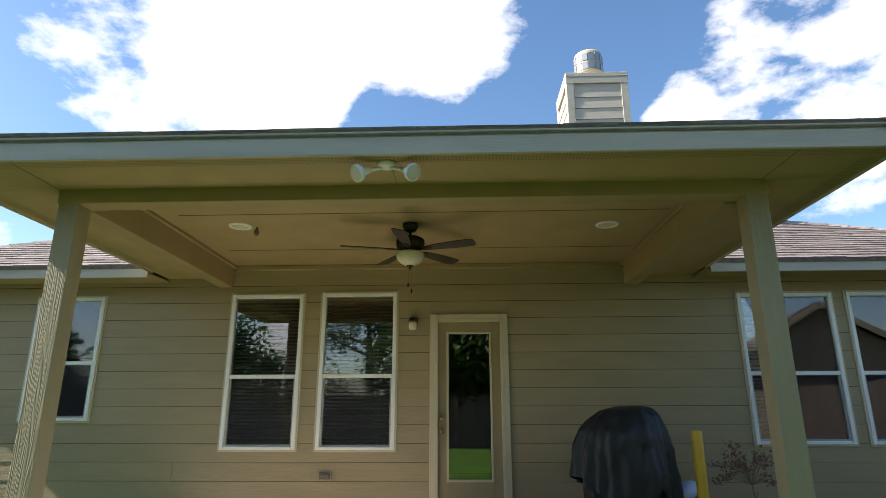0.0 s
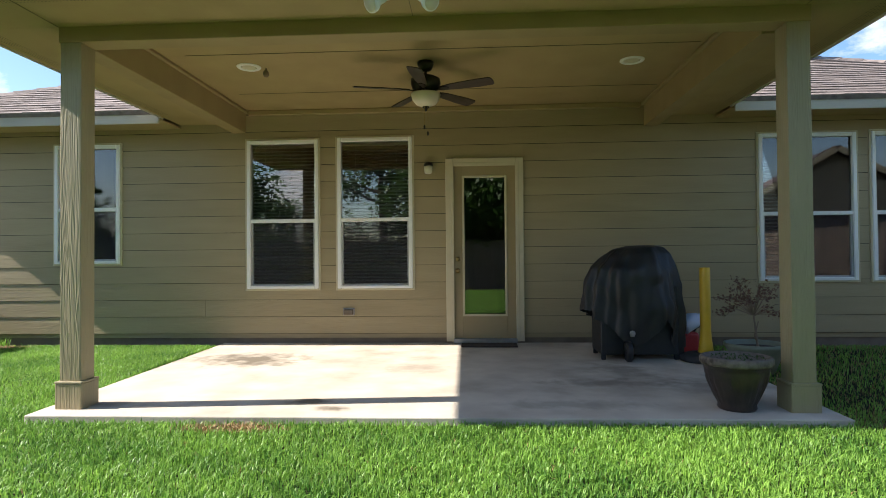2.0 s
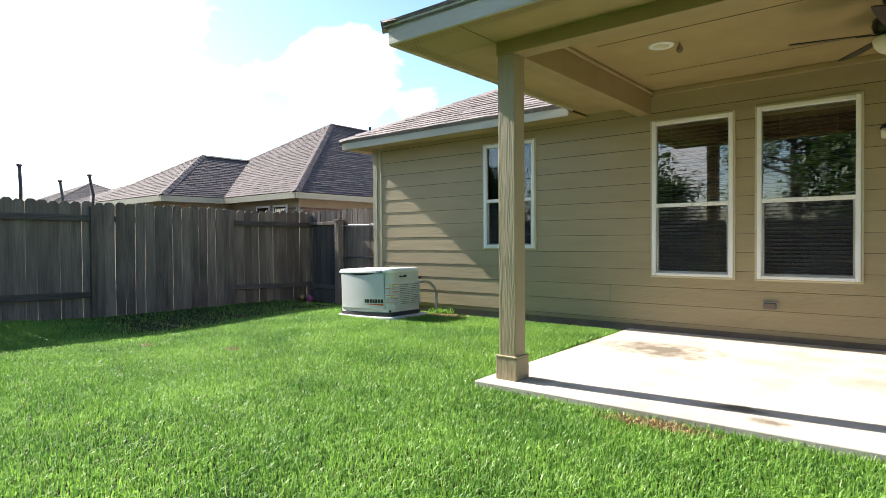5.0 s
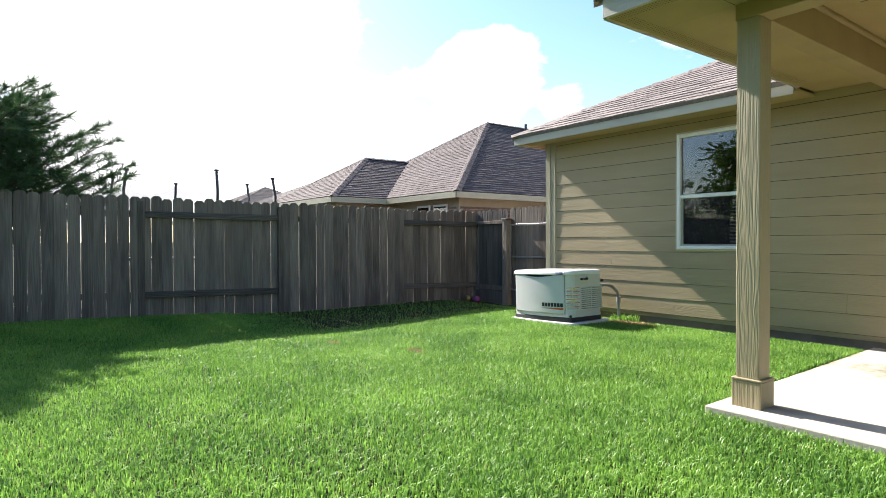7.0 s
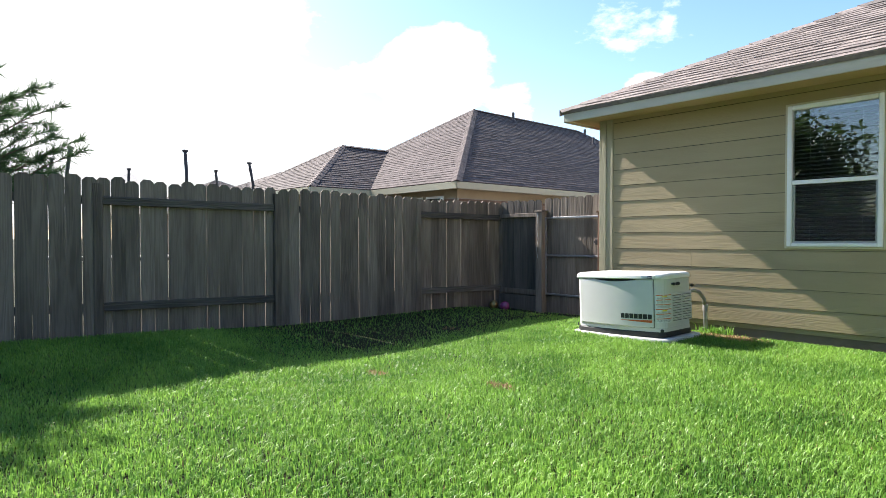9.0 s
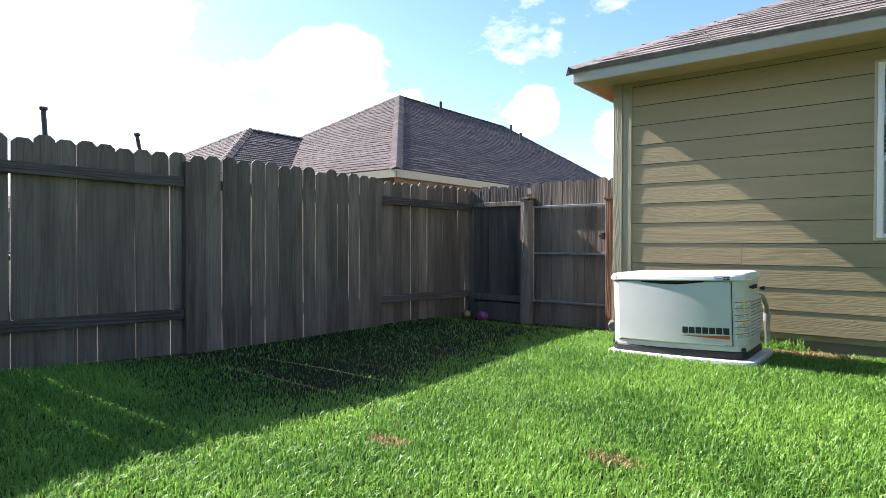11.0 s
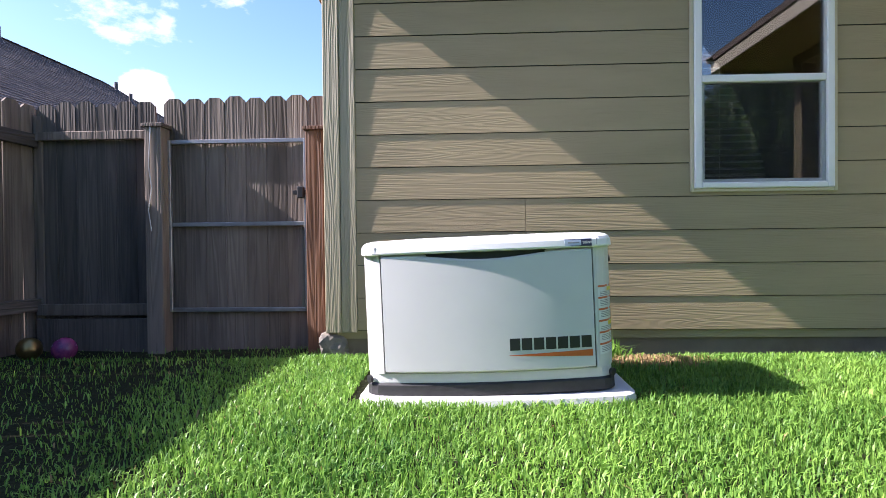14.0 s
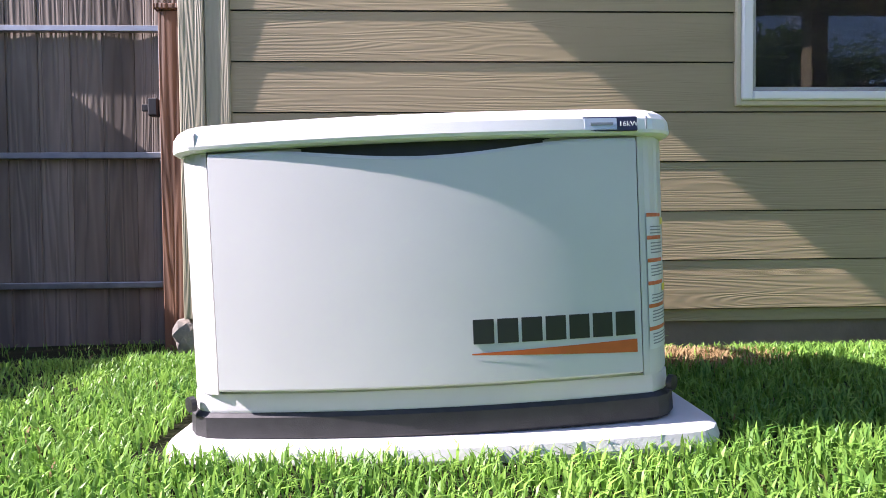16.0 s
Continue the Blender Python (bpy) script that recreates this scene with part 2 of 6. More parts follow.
M["pot_green"] = mat("grey_green_resin", (0.17, 0.19, 0.14), 0.6, 0.25, 10, bump=0.001, bump_scale=60)
M["crust"] = mat("crusted_clay", (0.20, 0.165, 0.135), 0.85, 0.6, 22, bump=0.004, bump_scale=90, color2=(0.05, 0.036, 0.03))
M["earth"] = mat("potting_soil", (0.05, 0.035, 0.025), 0.95, 0.5, 40, bump=0.01, bump_scale=60)
M["twig"] = mat("dry_twig", (0.24, 0.17, 0.12), 0.85, 0.3, 30)
M["dead_leaf"] = mat("dry_brown_leaf", (0.16, 0.07, 0.04), 0.8, 0.4, 30)
M["mat_rug"] = mat("brown_coir", (0.055, 0.038, 0.028), 0.95, 0.4, 60, bump=0.004, bump_scale=300)
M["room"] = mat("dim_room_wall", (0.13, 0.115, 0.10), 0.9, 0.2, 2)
M["blind"] = mat("vinyl_blind_slat", (0.70, 0.69, 0.66), 0.6, 0.15, 10)
M["brass"] = mat("aged_brass", (0.38, 0.27, 0.11), 0.35, 0.35, 25, metal=0.9)
M["red"] = mat("red_plastic", (0.42, 0.03, 0.03), 0.4, 0.15, 10)
M["louvre_shade"] = mat("louvre_slot_shade", (0.16, 0.165, 0.16), 0.6, 0.2, 10)
M["grey_plastic"] = mat("grey_plastic", (0.30, 0.285, 0.27), 0.5, 0.15, 10)
M["pine_bark"] = mat("pine_bark", (0.10, 0.065, 0.045), 0.9, 0.5, 14, bump=0.01, bump_scale=30, stretch=(1, 1, 0.4))
M["oak_bark"] = M["pine_bark"]
M["tan_wall"] = mat("tan_siding", (0.46, 0.38, 0.27), 0.7, 0.15, 3)
M["far_brick"] = mat("brown_brick", (0.27, 0.17, 0.125), 0.85, 0.35, 10, per_object=0.2)
M["pole"] = mat("dark_steel_pole", (0.05, 0.04, 0.045), 0.5, 0.3, 10)



def stain(m, spots, color):
    """Soft dark patches on a slab, each with its own place and size (object metres)."""
    nt = m.node_tree
    b = nt.nodes["Principled BSDF"]
    tc = nt.nodes.new("ShaderNodeTexCoord")
    nz = nt.nodes.new("ShaderNodeTexNoise")
    nz.inputs["Scale"].default_value, nz.inputs["Detail"].default_value = 7.0, 6
    nt.links.new(tc.outputs["Object"], nz.inputs["Vector"])
    for x, y, rx, ry, amount in spots:
        mp = nt.nodes.new("ShaderNodeMapping")
        mp.inputs["Location"].default_value = (-x / rx, -y / ry, 0)
        mp.inputs["Scale"].default_value = (1 / rx, 1 / ry, 0)
        nt.links.new(tc.outputs["Object"], mp.inputs[0])
        ln = nt.nodes.new("ShaderNodeVectorMath")
        ln.operation = "LENGTH"
        nt.links.new(mp.outputs[0], ln.inputs[0])
        ad = nt.nodes.new("ShaderNodeMath")
        ad.operation = "MULTIPLY_ADD"
        ad.inputs[1].default_value = 2.6
        nt.links.new(nz.outputs[0], ad.inputs[0])
        nt.links.new(ln.outputs["Value"], ad.inputs[2])
        mr = nt.nodes.new("ShaderNodeMapRange")
        mr.inputs[1].default_value, mr.inputs[2].default_value, mr.inputs[3].default_value, mr.inputs[4].default_value = 1.6, 2.6, min(1.0, amount * 1.75), 0.0
        nt.links.new(ad.outputs[0], mr.inputs[0])
        mx = nt.nodes.new("ShaderNodeMixRGB")
        mx.inputs[2].default_value = (*color, 1)
        nt.links.new(mr.outputs[0], mx.inputs[0])
        nt.links.new(b.inputs["Base Color"].links[0].from_socket, mx.inputs[1])
        nt.links.new(mx.outputs[0], b.inputs["Base Color"])


stain(M["concrete"], [(0.14, 4.46, 0.20, 0.08, 0.85), (0.36, 4.27, 0.12, 0.06, 0.6), (-0.95, 6.15, 0.50, 0.32, 0.6), (-0.6, 5.9, 0.2, 0.12, 0.35), (2.5, 5.1, 0.5, 0.12, 0.4),
                      (2.7, 5.6, 0.25, 0.35, 0.35), (2.0, 4.4, 0.5, 0.12, 0.25), (0.75, 5.7, 0.3, 0.2, 0.2), (-1.35, 4.35, 0.25, 0.08, 0.3), (3.3, 5.0, 0.3, 0.3, 0.3)], (0.17, 0.14, 0.10))


def leafy(name, c1, c2, rough=0.5, trans=0.35):
    m = bpy.data.materials.new(name)
    m.use_nodes = True
    nt = m.node_tree
    b = nt.nodes["Principled BSDF"]
    b.inputs["Roughness"].default_value = rough
    b.inputs["Specular IOR Level"].default_value = 0.3
    geo = nt.nodes.new("ShaderNodeNewGeometry")
    tc = nt.nodes.new("ShaderNodeTexCoord")
    n = nt.nodes.new("ShaderNodeTexNoise")
    n.inputs["Scale"].default_value, n.inputs["Detail"].default_value = 1.3, 5
    nt.links.new(tc.outputs["Object"], n.inputs["Vector"])
    mx = nt.nodes.new("ShaderNodeMixRGB")
    mx.inputs[1].default_value, mx.inputs[2].default_value = (*c1, 1), (*c2, 1)
    ad = nt.nodes.new("ShaderNodeMath")
    ad.operation = "MULTIPLY_ADD"
    ad.inputs[1].default_value = 0.65
    mr = nt.nodes.new("ShaderNodeMapRange")
    mr.inputs[1].default_value, mr.inputs[2].default_value, mr.inputs[3].default_value, mr.inputs[4].default_value = 0.35, 0.65, 0, 0.45
    nt.links.new(n.outputs[0], mr.inputs[0])
    nt.links.new(geo.outputs["Random Per Island"], ad.inputs[0])
    nt.links.new(mr.outputs[0], ad.inputs[2])
    nt.links.new(ad.outputs[0], mx.inputs[0])
    nt.links.new(mx.outputs[0], b.inputs["Base Color"])
    tr = nt.nodes.new("ShaderNodeBsdfTranslucent")
    nt.links.new(mx.outputs[0], tr.inputs[0])
    ms = nt.nodes.new("ShaderNodeMixShader")
    ms.inputs[0].default_value = trans
    out = nt.nodes["Material Output"]
    nt.links.new(b.outputs[0], ms.inputs[1])
    nt.links.new(tr.outputs[0], ms.inputs[2])
    nt.links.new(ms.outputs[0], out.inputs[0])
    return m


M["grass"] = leafy("lawn_blade", (0.05, 0.176, 0.026), (0.325, 0.55, 0.098), 0.42, 0.42)
M["straw"] = leafy("dry_blade", (0.46, 0.33, 0.16), (0.27, 0.17, 0.075), 0.7, 0.2)
M["needle"] = leafy("pine_needle", (0.03, 0.075, 0.025), (0.07, 0.13, 0.05), 0.5, 0.25)
M["leaf"] = leafy("tree_leaf", (0.03, 0.07, 0.015), (0.07, 0.13, 0.03), 0.5, 0.3)


def glass_mat(name, tint, strength):
    m = bpy.data.materials.new(name)
    m.use_nodes = True
    nt = m.node_tree
    nt.nodes.remove(nt.nodes["Principled BSDF"])
    tr = nt.nodes.new("ShaderNodeBsdfTransparent")
    tr.inputs[0].default_value = (*tint, 1)
    gl = nt.nodes.new("ShaderNodeBsdfGlossy")
    gl.inputs["Roughness"].default_value = 0.01
    fr = nt.nodes.new("ShaderNodeFresnel")
    fr.inputs[0].default_value = strength
    ms = nt.nodes.new("ShaderNodeMixShader")
    nt.links.new(fr.outputs[0], ms.inputs[0])
    nt.links.new(tr.outputs[0], ms.inputs[1])
    nt.links.new(gl.outputs[0], ms.inputs[2])
    nt.links.new(ms.outputs[0], nt.nodes["Material Output"].inputs[0])
    return m


M["glass"] = glass_mat("low_e_glass", (0.84, 0.86, 0.86), 2.2)


def screen_mat(name, opacity, color):
    m = bpy.data.materials.new(name)
    m.use_nodes = True
    nt = m.node_tree
    b = nt.nodes["Principled BSDF"]
    b.inputs["Base Color"].default_value = (*color, 1)
    b.inputs["Roughness"].default_value = 0.8
    b.inputs["Alpha"].default_value = opacity
    return m


M["screen"] = screen_mat("insect_screen", 0.2, (0.03, 0.03, 0.03))
M["net"] = screen_mat("trampoline_net", 0.28, (0.10, 0.10, 0.11))


# ---- mesh helpers ----
def link(name, bm, material, parent=None, label="", smooth=False):
    me = bpy.data.meshes.new(name)
    bmesh.ops.recalc_face_normals(bm, faces=bm.faces)
    bm.to_mesh(me)
    bm.free()
    for m in material if isinstance(material, (list, tuple)) else [material]:
        me.materials.append(m)
    if smooth:
        for p in me.polygons:
            p.use_smooth = True
    ob = new(name, me)
    if parent is not None:
        ob.parent = parent
    if label:
        ob["label"] = label
    return ob


def part(name, bm, material, parent, label="", smooth=False):
    return link(name, bm, material, parent, label, smooth)


def piece(name, mesh, parent, m):
    ob = new(name, mesh)
    ob.parent = parent
    ob.matrix_basis = m
    return ob


def box(x0, x1, y0, y1, z0, z1, bevel=0.0, bm=None, seg=1):
    bm = bm or bmesh.new()
    r = bmesh.ops.create_cube(bm, size=1.0)
    for v in r["verts"]:
        v.co = Vector((x0 + (v.co.x + 0.5) * (x1 - x0), y0 + (v.co.y + 0.5) * (y1 - y0), z0 + (v.co.z + 0.5) * (z1 - z0)))
    if bevel:
        edges = list({e for v in r["verts"] for e in v.link_edges})
        bmesh.ops.bevel(bm, geom=edges, offset=bevel, segments=seg, affect="EDGES", profile=0.5)
    return bm


def boxmesh(name, dims, material, bevel=0.0):
    bm = box(*dims, bevel=bevel)
    me = bpy.data.meshes.new(name)
    bm.to_mesh(me)
    bm.free()
    me.materials.append(material)
    return me


def lathe(profile, seg=24, center=(0, 0, 0), bm=None, sx=1.0, sy=1.0, wobble=None):
    bm = bm or bmesh.new()
    rings = []
    for r, z in profile:
        ring = []
        for i in range(seg):
            a = 2 * math.pi * i / seg
            k = wobble(a, z) if wobble else 1.0
            ring.append(bm.verts.new((center[0] + r * k * sx * math.cos(a), center[1] + r * k * sy * math.sin(a), center[2] + z)))
        rings.append(ring)
    for a, b in zip(rings, rings[1:]):
        for i in range(seg):
            bm.faces.new((a[i], a[(i + 1) % seg], b[(i + 1) % seg], b[i]))
    if profile[0][0] > 1e-6:
        bm.faces.new(list(reversed(rings[0])))
    if profile[-1][0] > 1e-6:
        bm.faces.new(rings[-1])
    bmesh.ops.remove_doubles(bm, verts=bm.verts, dist=1e-5)
    return bm


def tube(points, radii, seg=8, bm=None):
    bm = bm or bmesh.new()
    points = [Vector(p) for p in points]
    if not isinstance(radii, (list, tuple)):
        radii = [radii] * len(points)
    rings = []
    for i, p in enumerate(points):
        d = (points[min(i + 1, len(points) - 1)] - points[max(i - 1, 0)]).normalized()
        u = d.orthogonal().normalized()
        if rings:
            u = (last - d * last.dot(d)).normalized()
        last = u
        w = d.cross(u)
        rings.append([bm.verts.new(p + radii[i] * (math.cos(2 * math.pi * k / seg) * u + math.sin(2 * math.pi * k / seg) * w)) for k in range(seg)])
    for a, b in zip(rings, rings[1:]):
        for k in range(seg):
            bm.faces.new((a[k], a[(k + 1) % seg], b[(k + 1) % seg], b[k]))
    bm.faces.new(list(reversed(rings[0])))
    bm.faces.new(rings[-1])
    return bm


def prism(outline, z0, z1, bm=None):
    """A plate with the given outline in x, y."""
    bm = bm or bmesh.new()
    lo = [bm.verts.new((x, y, z0)) for x, y in outline]
    hi = [bm.verts.new((x, y, z1)) for x, y in outline]
    n = len(lo)
    for i in range(n):
        bm.faces.new((lo[i], lo[(i + 1) % n], hi[(i + 1) % n], hi[i]))
    bm.faces.new(list(reversed(lo)))
    bm.faces.new(hi)
    return bm


def rawmesh(name, verts, faces, material, parent=None):
    me = bpy.data.meshes.new(name)
    me.from_pydata(verts, [], faces)
    me.materials.append(material)
    ob = new(name, me)
    if parent is not None:
        ob.parent = parent
    return ob


def empty(name, x=0, y=0, z=0, rz=0):
    ob = new(name)
    ob.matrix_basis = pose(x, y, z, 0, 0, rz)
    return ob


def smooth01(a, b, v):
    u = min(1.0, max(0.0, (v - a) / (b - a)))
    return u * u * (3 - 2 * u)


def ground_z(x, y):
    if -1.55 < x < 3.6 and 4.3 < y < 7.4:
        return -0.04
    return (0.085 * smooth01(3.4, 6.2, y) - 0.05 * smooth01(6.9, 7.2, y)) * smooth01(12.0, 9.0, abs(x)) * smooth01(14, 9, y) + 0.14 * smooth01(-6.4, -8.8, x) * smooth01(6.4, 0.5, y) * smooth01(-13.0, -10.0, x)


# ---- plan ----
WALL_Y = 7.26                     # face of the sheathing
HOUSE_L, HOUSE_R = -6.13, 9.0
SID_Z0, SID_STEP, SID_TOP = 0.21, 0.205, 2.905
SOFFIT = 2.76
# windows: x0, x1, z0, z1 over the trim
WINDOWS = [(-3.84, -3.005, 1.078, 2.548), (-1.405, -0.524, 0.758, 2.565), (-0.29, 0.62, 0.756, 2.578),
           (4.675, 5.775, 0.815, 2.53), (5.945, 7.045, 0.812, 2.535)]
DOOR = (1.02, 1.945, 0.12, 2.303)
OPEN = WINDOWS + [DOOR]
PATIO = (-1.70, 3.74, 4.05, 7.26)

# ---- ground: one sheet to the horizon ----
def build_ground():
    def axis(a, b, n, far):
        return [-far, -200, -60, -25] + [a + (b - a) * i / n for i in range(n + 1)] + [25, 60, 200, far]
    xs, ys = axis(-14, 14, 112, 1500), axis(-8, 18, 104, 1500)
    verts = [(x, y, ground_z(x, y) + (0.012 * noise.noise((x * 1.3, y * 1.3, 0)) if abs(x) < 15 and abs(y) < 19 else 0)) for y in ys for x in xs]
    n = len(xs)
    faces = [(j * n + i, j * n + i + 1, (j + 1) * n + i + 1, (j + 1) * n + i) for j in range(len(ys) - 1) for i in range(n - 1)]
    g = rawmesh("ground", verts, faces, M["soil"])
    tagged(g, "flat lawn soil under short green grass", "ground", kind="structure")


build_ground()

# ---- patio slab ----
def build_patio():
    x0, x1, y0, y1 = PATIO
    bm = box(x0, x1, y0, y1, -0.05, 0.10, 0.008, seg=2)
    for v in bm.verts:
        if v.co.z > 0.05:
            v.co.z -= 0.035 * (y1 - v.co.y) / (y1 - y0)
    p = link("patio", bm, M["concrete"])
    tagged(p, "pale stained concrete patio slab with a sunlit half", "patio", kind="structure")


build_patio()

# ---- house: wall with openings, foundation, siding boards ----
def build_wall():
    xs = sorted({HOUSE_L + 0.012, HOUSE_R, *[o[0] + 0.03 for o in OPEN], *[o[1] - 0.03 for o in OPEN]})
    bm = bmesh.new()
    for a, b in zip(xs, xs[1:]):
        mid = (a + b) / 2
        o = next((o for o in OPEN if o[0] < mid < o[1]), None)
        spans = [(0.16, SID_TOP)] if o is None else [(0.16, o[2] + 0.03), (o[3] - 0.03, SID_TOP)]
        for z0, z1 in spans:
            if z1 - z0 > 0.01:
                box(a, b, WALL_Y, WALL_Y + 0.15, z0, z1, bm=bm)
    w = link("wall_back", bm, M["siding"])
    tagged(w, "house back wall clad in olive tan lap siding", "wall", kind="structure")
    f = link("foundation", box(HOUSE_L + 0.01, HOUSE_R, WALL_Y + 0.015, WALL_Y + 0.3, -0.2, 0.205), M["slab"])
    tagged(f, "stained concrete house foundation edge", "foundation", kind="structure")
    # lapped boards, cut at the openings and at butt joints
    k, z = 0, SID_Z0
    cache = {}
    joints = {3: [-4.87], 1: [-1.93]}
    while z < SID_TOP - 0.02:
        h = min(SID_STEP + 0.001, SID_TOP - z)
        cuts = [HOUSE_L + 0.2] + [j for j in joints.get(k, [])] + [HOUSE_R]
        segs = []
        for a, b in zip(cuts, cuts[1:]):
            pieces = [(a + 0.0012, b - 0.0012)]
            for o in OPEN:
                if o[2] < z + h - 0.03 and o[3] > z + 0.03:
                    nxt = []
                    for p0, p1 in pieces:
                        if p0 < o[0]:
                            nxt.append((p0, min(p1, o[0])))
                        if p1 > o[1]:
                            nxt.append((max(p0, o[1]), p1))
                    pieces = [p for p in nxt if p[1] - p[0] > 0.02]
            segs += [(p0, p1, z, h) for p0, p1 in pieces]
        for o in OPEN:
            if z + 0.03 < o[2] < z + h - 0.03:
                segs.append((o[0], o[1], z, o[2] - z))
            elif z + 0.03 < o[3] < z + h - 0.03:
                segs.append((o[0], o[1], o[3], z + h - o[3]))
        for a, b, zb, hb in segs:
            key = (round(b - a, 3), round(hb, 3))
            if key not in cache:
                bm = bmesh.new()
                hw = (b - a) / 2
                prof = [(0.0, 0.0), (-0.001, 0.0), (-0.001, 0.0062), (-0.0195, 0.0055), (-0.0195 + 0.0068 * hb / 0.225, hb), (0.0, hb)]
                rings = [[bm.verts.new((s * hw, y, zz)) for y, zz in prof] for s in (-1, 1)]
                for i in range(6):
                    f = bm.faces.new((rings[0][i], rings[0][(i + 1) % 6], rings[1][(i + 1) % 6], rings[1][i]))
                    # recess and underside are painted dark to draw the lap's shade
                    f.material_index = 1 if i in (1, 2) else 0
                bm.faces.new(rings[0])
                bm.faces.new(list(reversed(rings[1])))
                bmesh.ops.recalc_face_normals(bm, faces=bm.faces)
                me = bpy.data.meshes.new("siding_board")
                bm.to_mesh(me)
                bm.free()
                me.materials.append(M["siding"])
                me.materials.append(M["lap_shade"])
                cache[key] = me
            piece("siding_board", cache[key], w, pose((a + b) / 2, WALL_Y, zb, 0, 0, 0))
        z += SID_STEP
        k += 1
    # corner boards
    tagged(link("corner_trim", box(HOUSE_L, HOUSE_L + 0.10, WALL_Y - 0.034, WALL_Y + 0.1, 0.20, SOFFIT, 0.004), M["trim_v"]),
           "upright olive tan corner board with wood grain", "trim", kind="structure")
    tagged(link("corner_trim", box(HOUSE_L + 0.102, HOUSE_L + 0.20, WALL_Y - 0.028, WALL_Y + 0.01, 0.20, SOFFIT, 0.004), M["trim_v"]),
           "upright olive tan corner board with wood grain", "trim", kind="structure")
    # brick side wall
    s = link("wall_side", box(HOUSE_L + 0.03, HOUSE_L + 0.2, WALL_Y + 0.11, 18.0, -0.1, SOFFIT), M["mortar"])
    tagged(s, "red brick side wall of the house", "wall", kind="structure")
    bm = boxmesh("brick", (-0.022, 0.01, -0.1, 0.1, -0.03, 0.03), M["brick"], 0.004)
    for j in range(36):
        for i in range(7):
            y = WALL_Y + 0.215 + i * 0.212 + (0.106 if j % 2 else 0)
            piece("brick", bm, s, pose(HOUSE_L + 0.02, y, 0.10 + j * 0.0735))
    for nm, dims in (("wall_far", (HOUSE_L + 0.2, HOUSE_R, 17.8, 18.0, 0, SOFFIT)), ("wall_right", (HOUSE_R - 0.1, HOUSE_R, WALL_Y + 0.15, 17.8, 0, SOFFIT))):
        tagged(link(nm, box(*dims), M["tan_wall"]), "plain outer house wall", "wall", kind="structure")
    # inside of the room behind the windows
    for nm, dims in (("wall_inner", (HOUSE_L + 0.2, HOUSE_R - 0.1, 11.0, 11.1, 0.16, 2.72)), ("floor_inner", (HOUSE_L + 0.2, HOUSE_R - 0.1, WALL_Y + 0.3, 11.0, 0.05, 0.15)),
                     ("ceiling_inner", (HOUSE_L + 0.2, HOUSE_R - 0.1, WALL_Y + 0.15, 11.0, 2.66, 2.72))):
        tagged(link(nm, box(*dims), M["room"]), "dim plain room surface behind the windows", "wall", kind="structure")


build_wall()


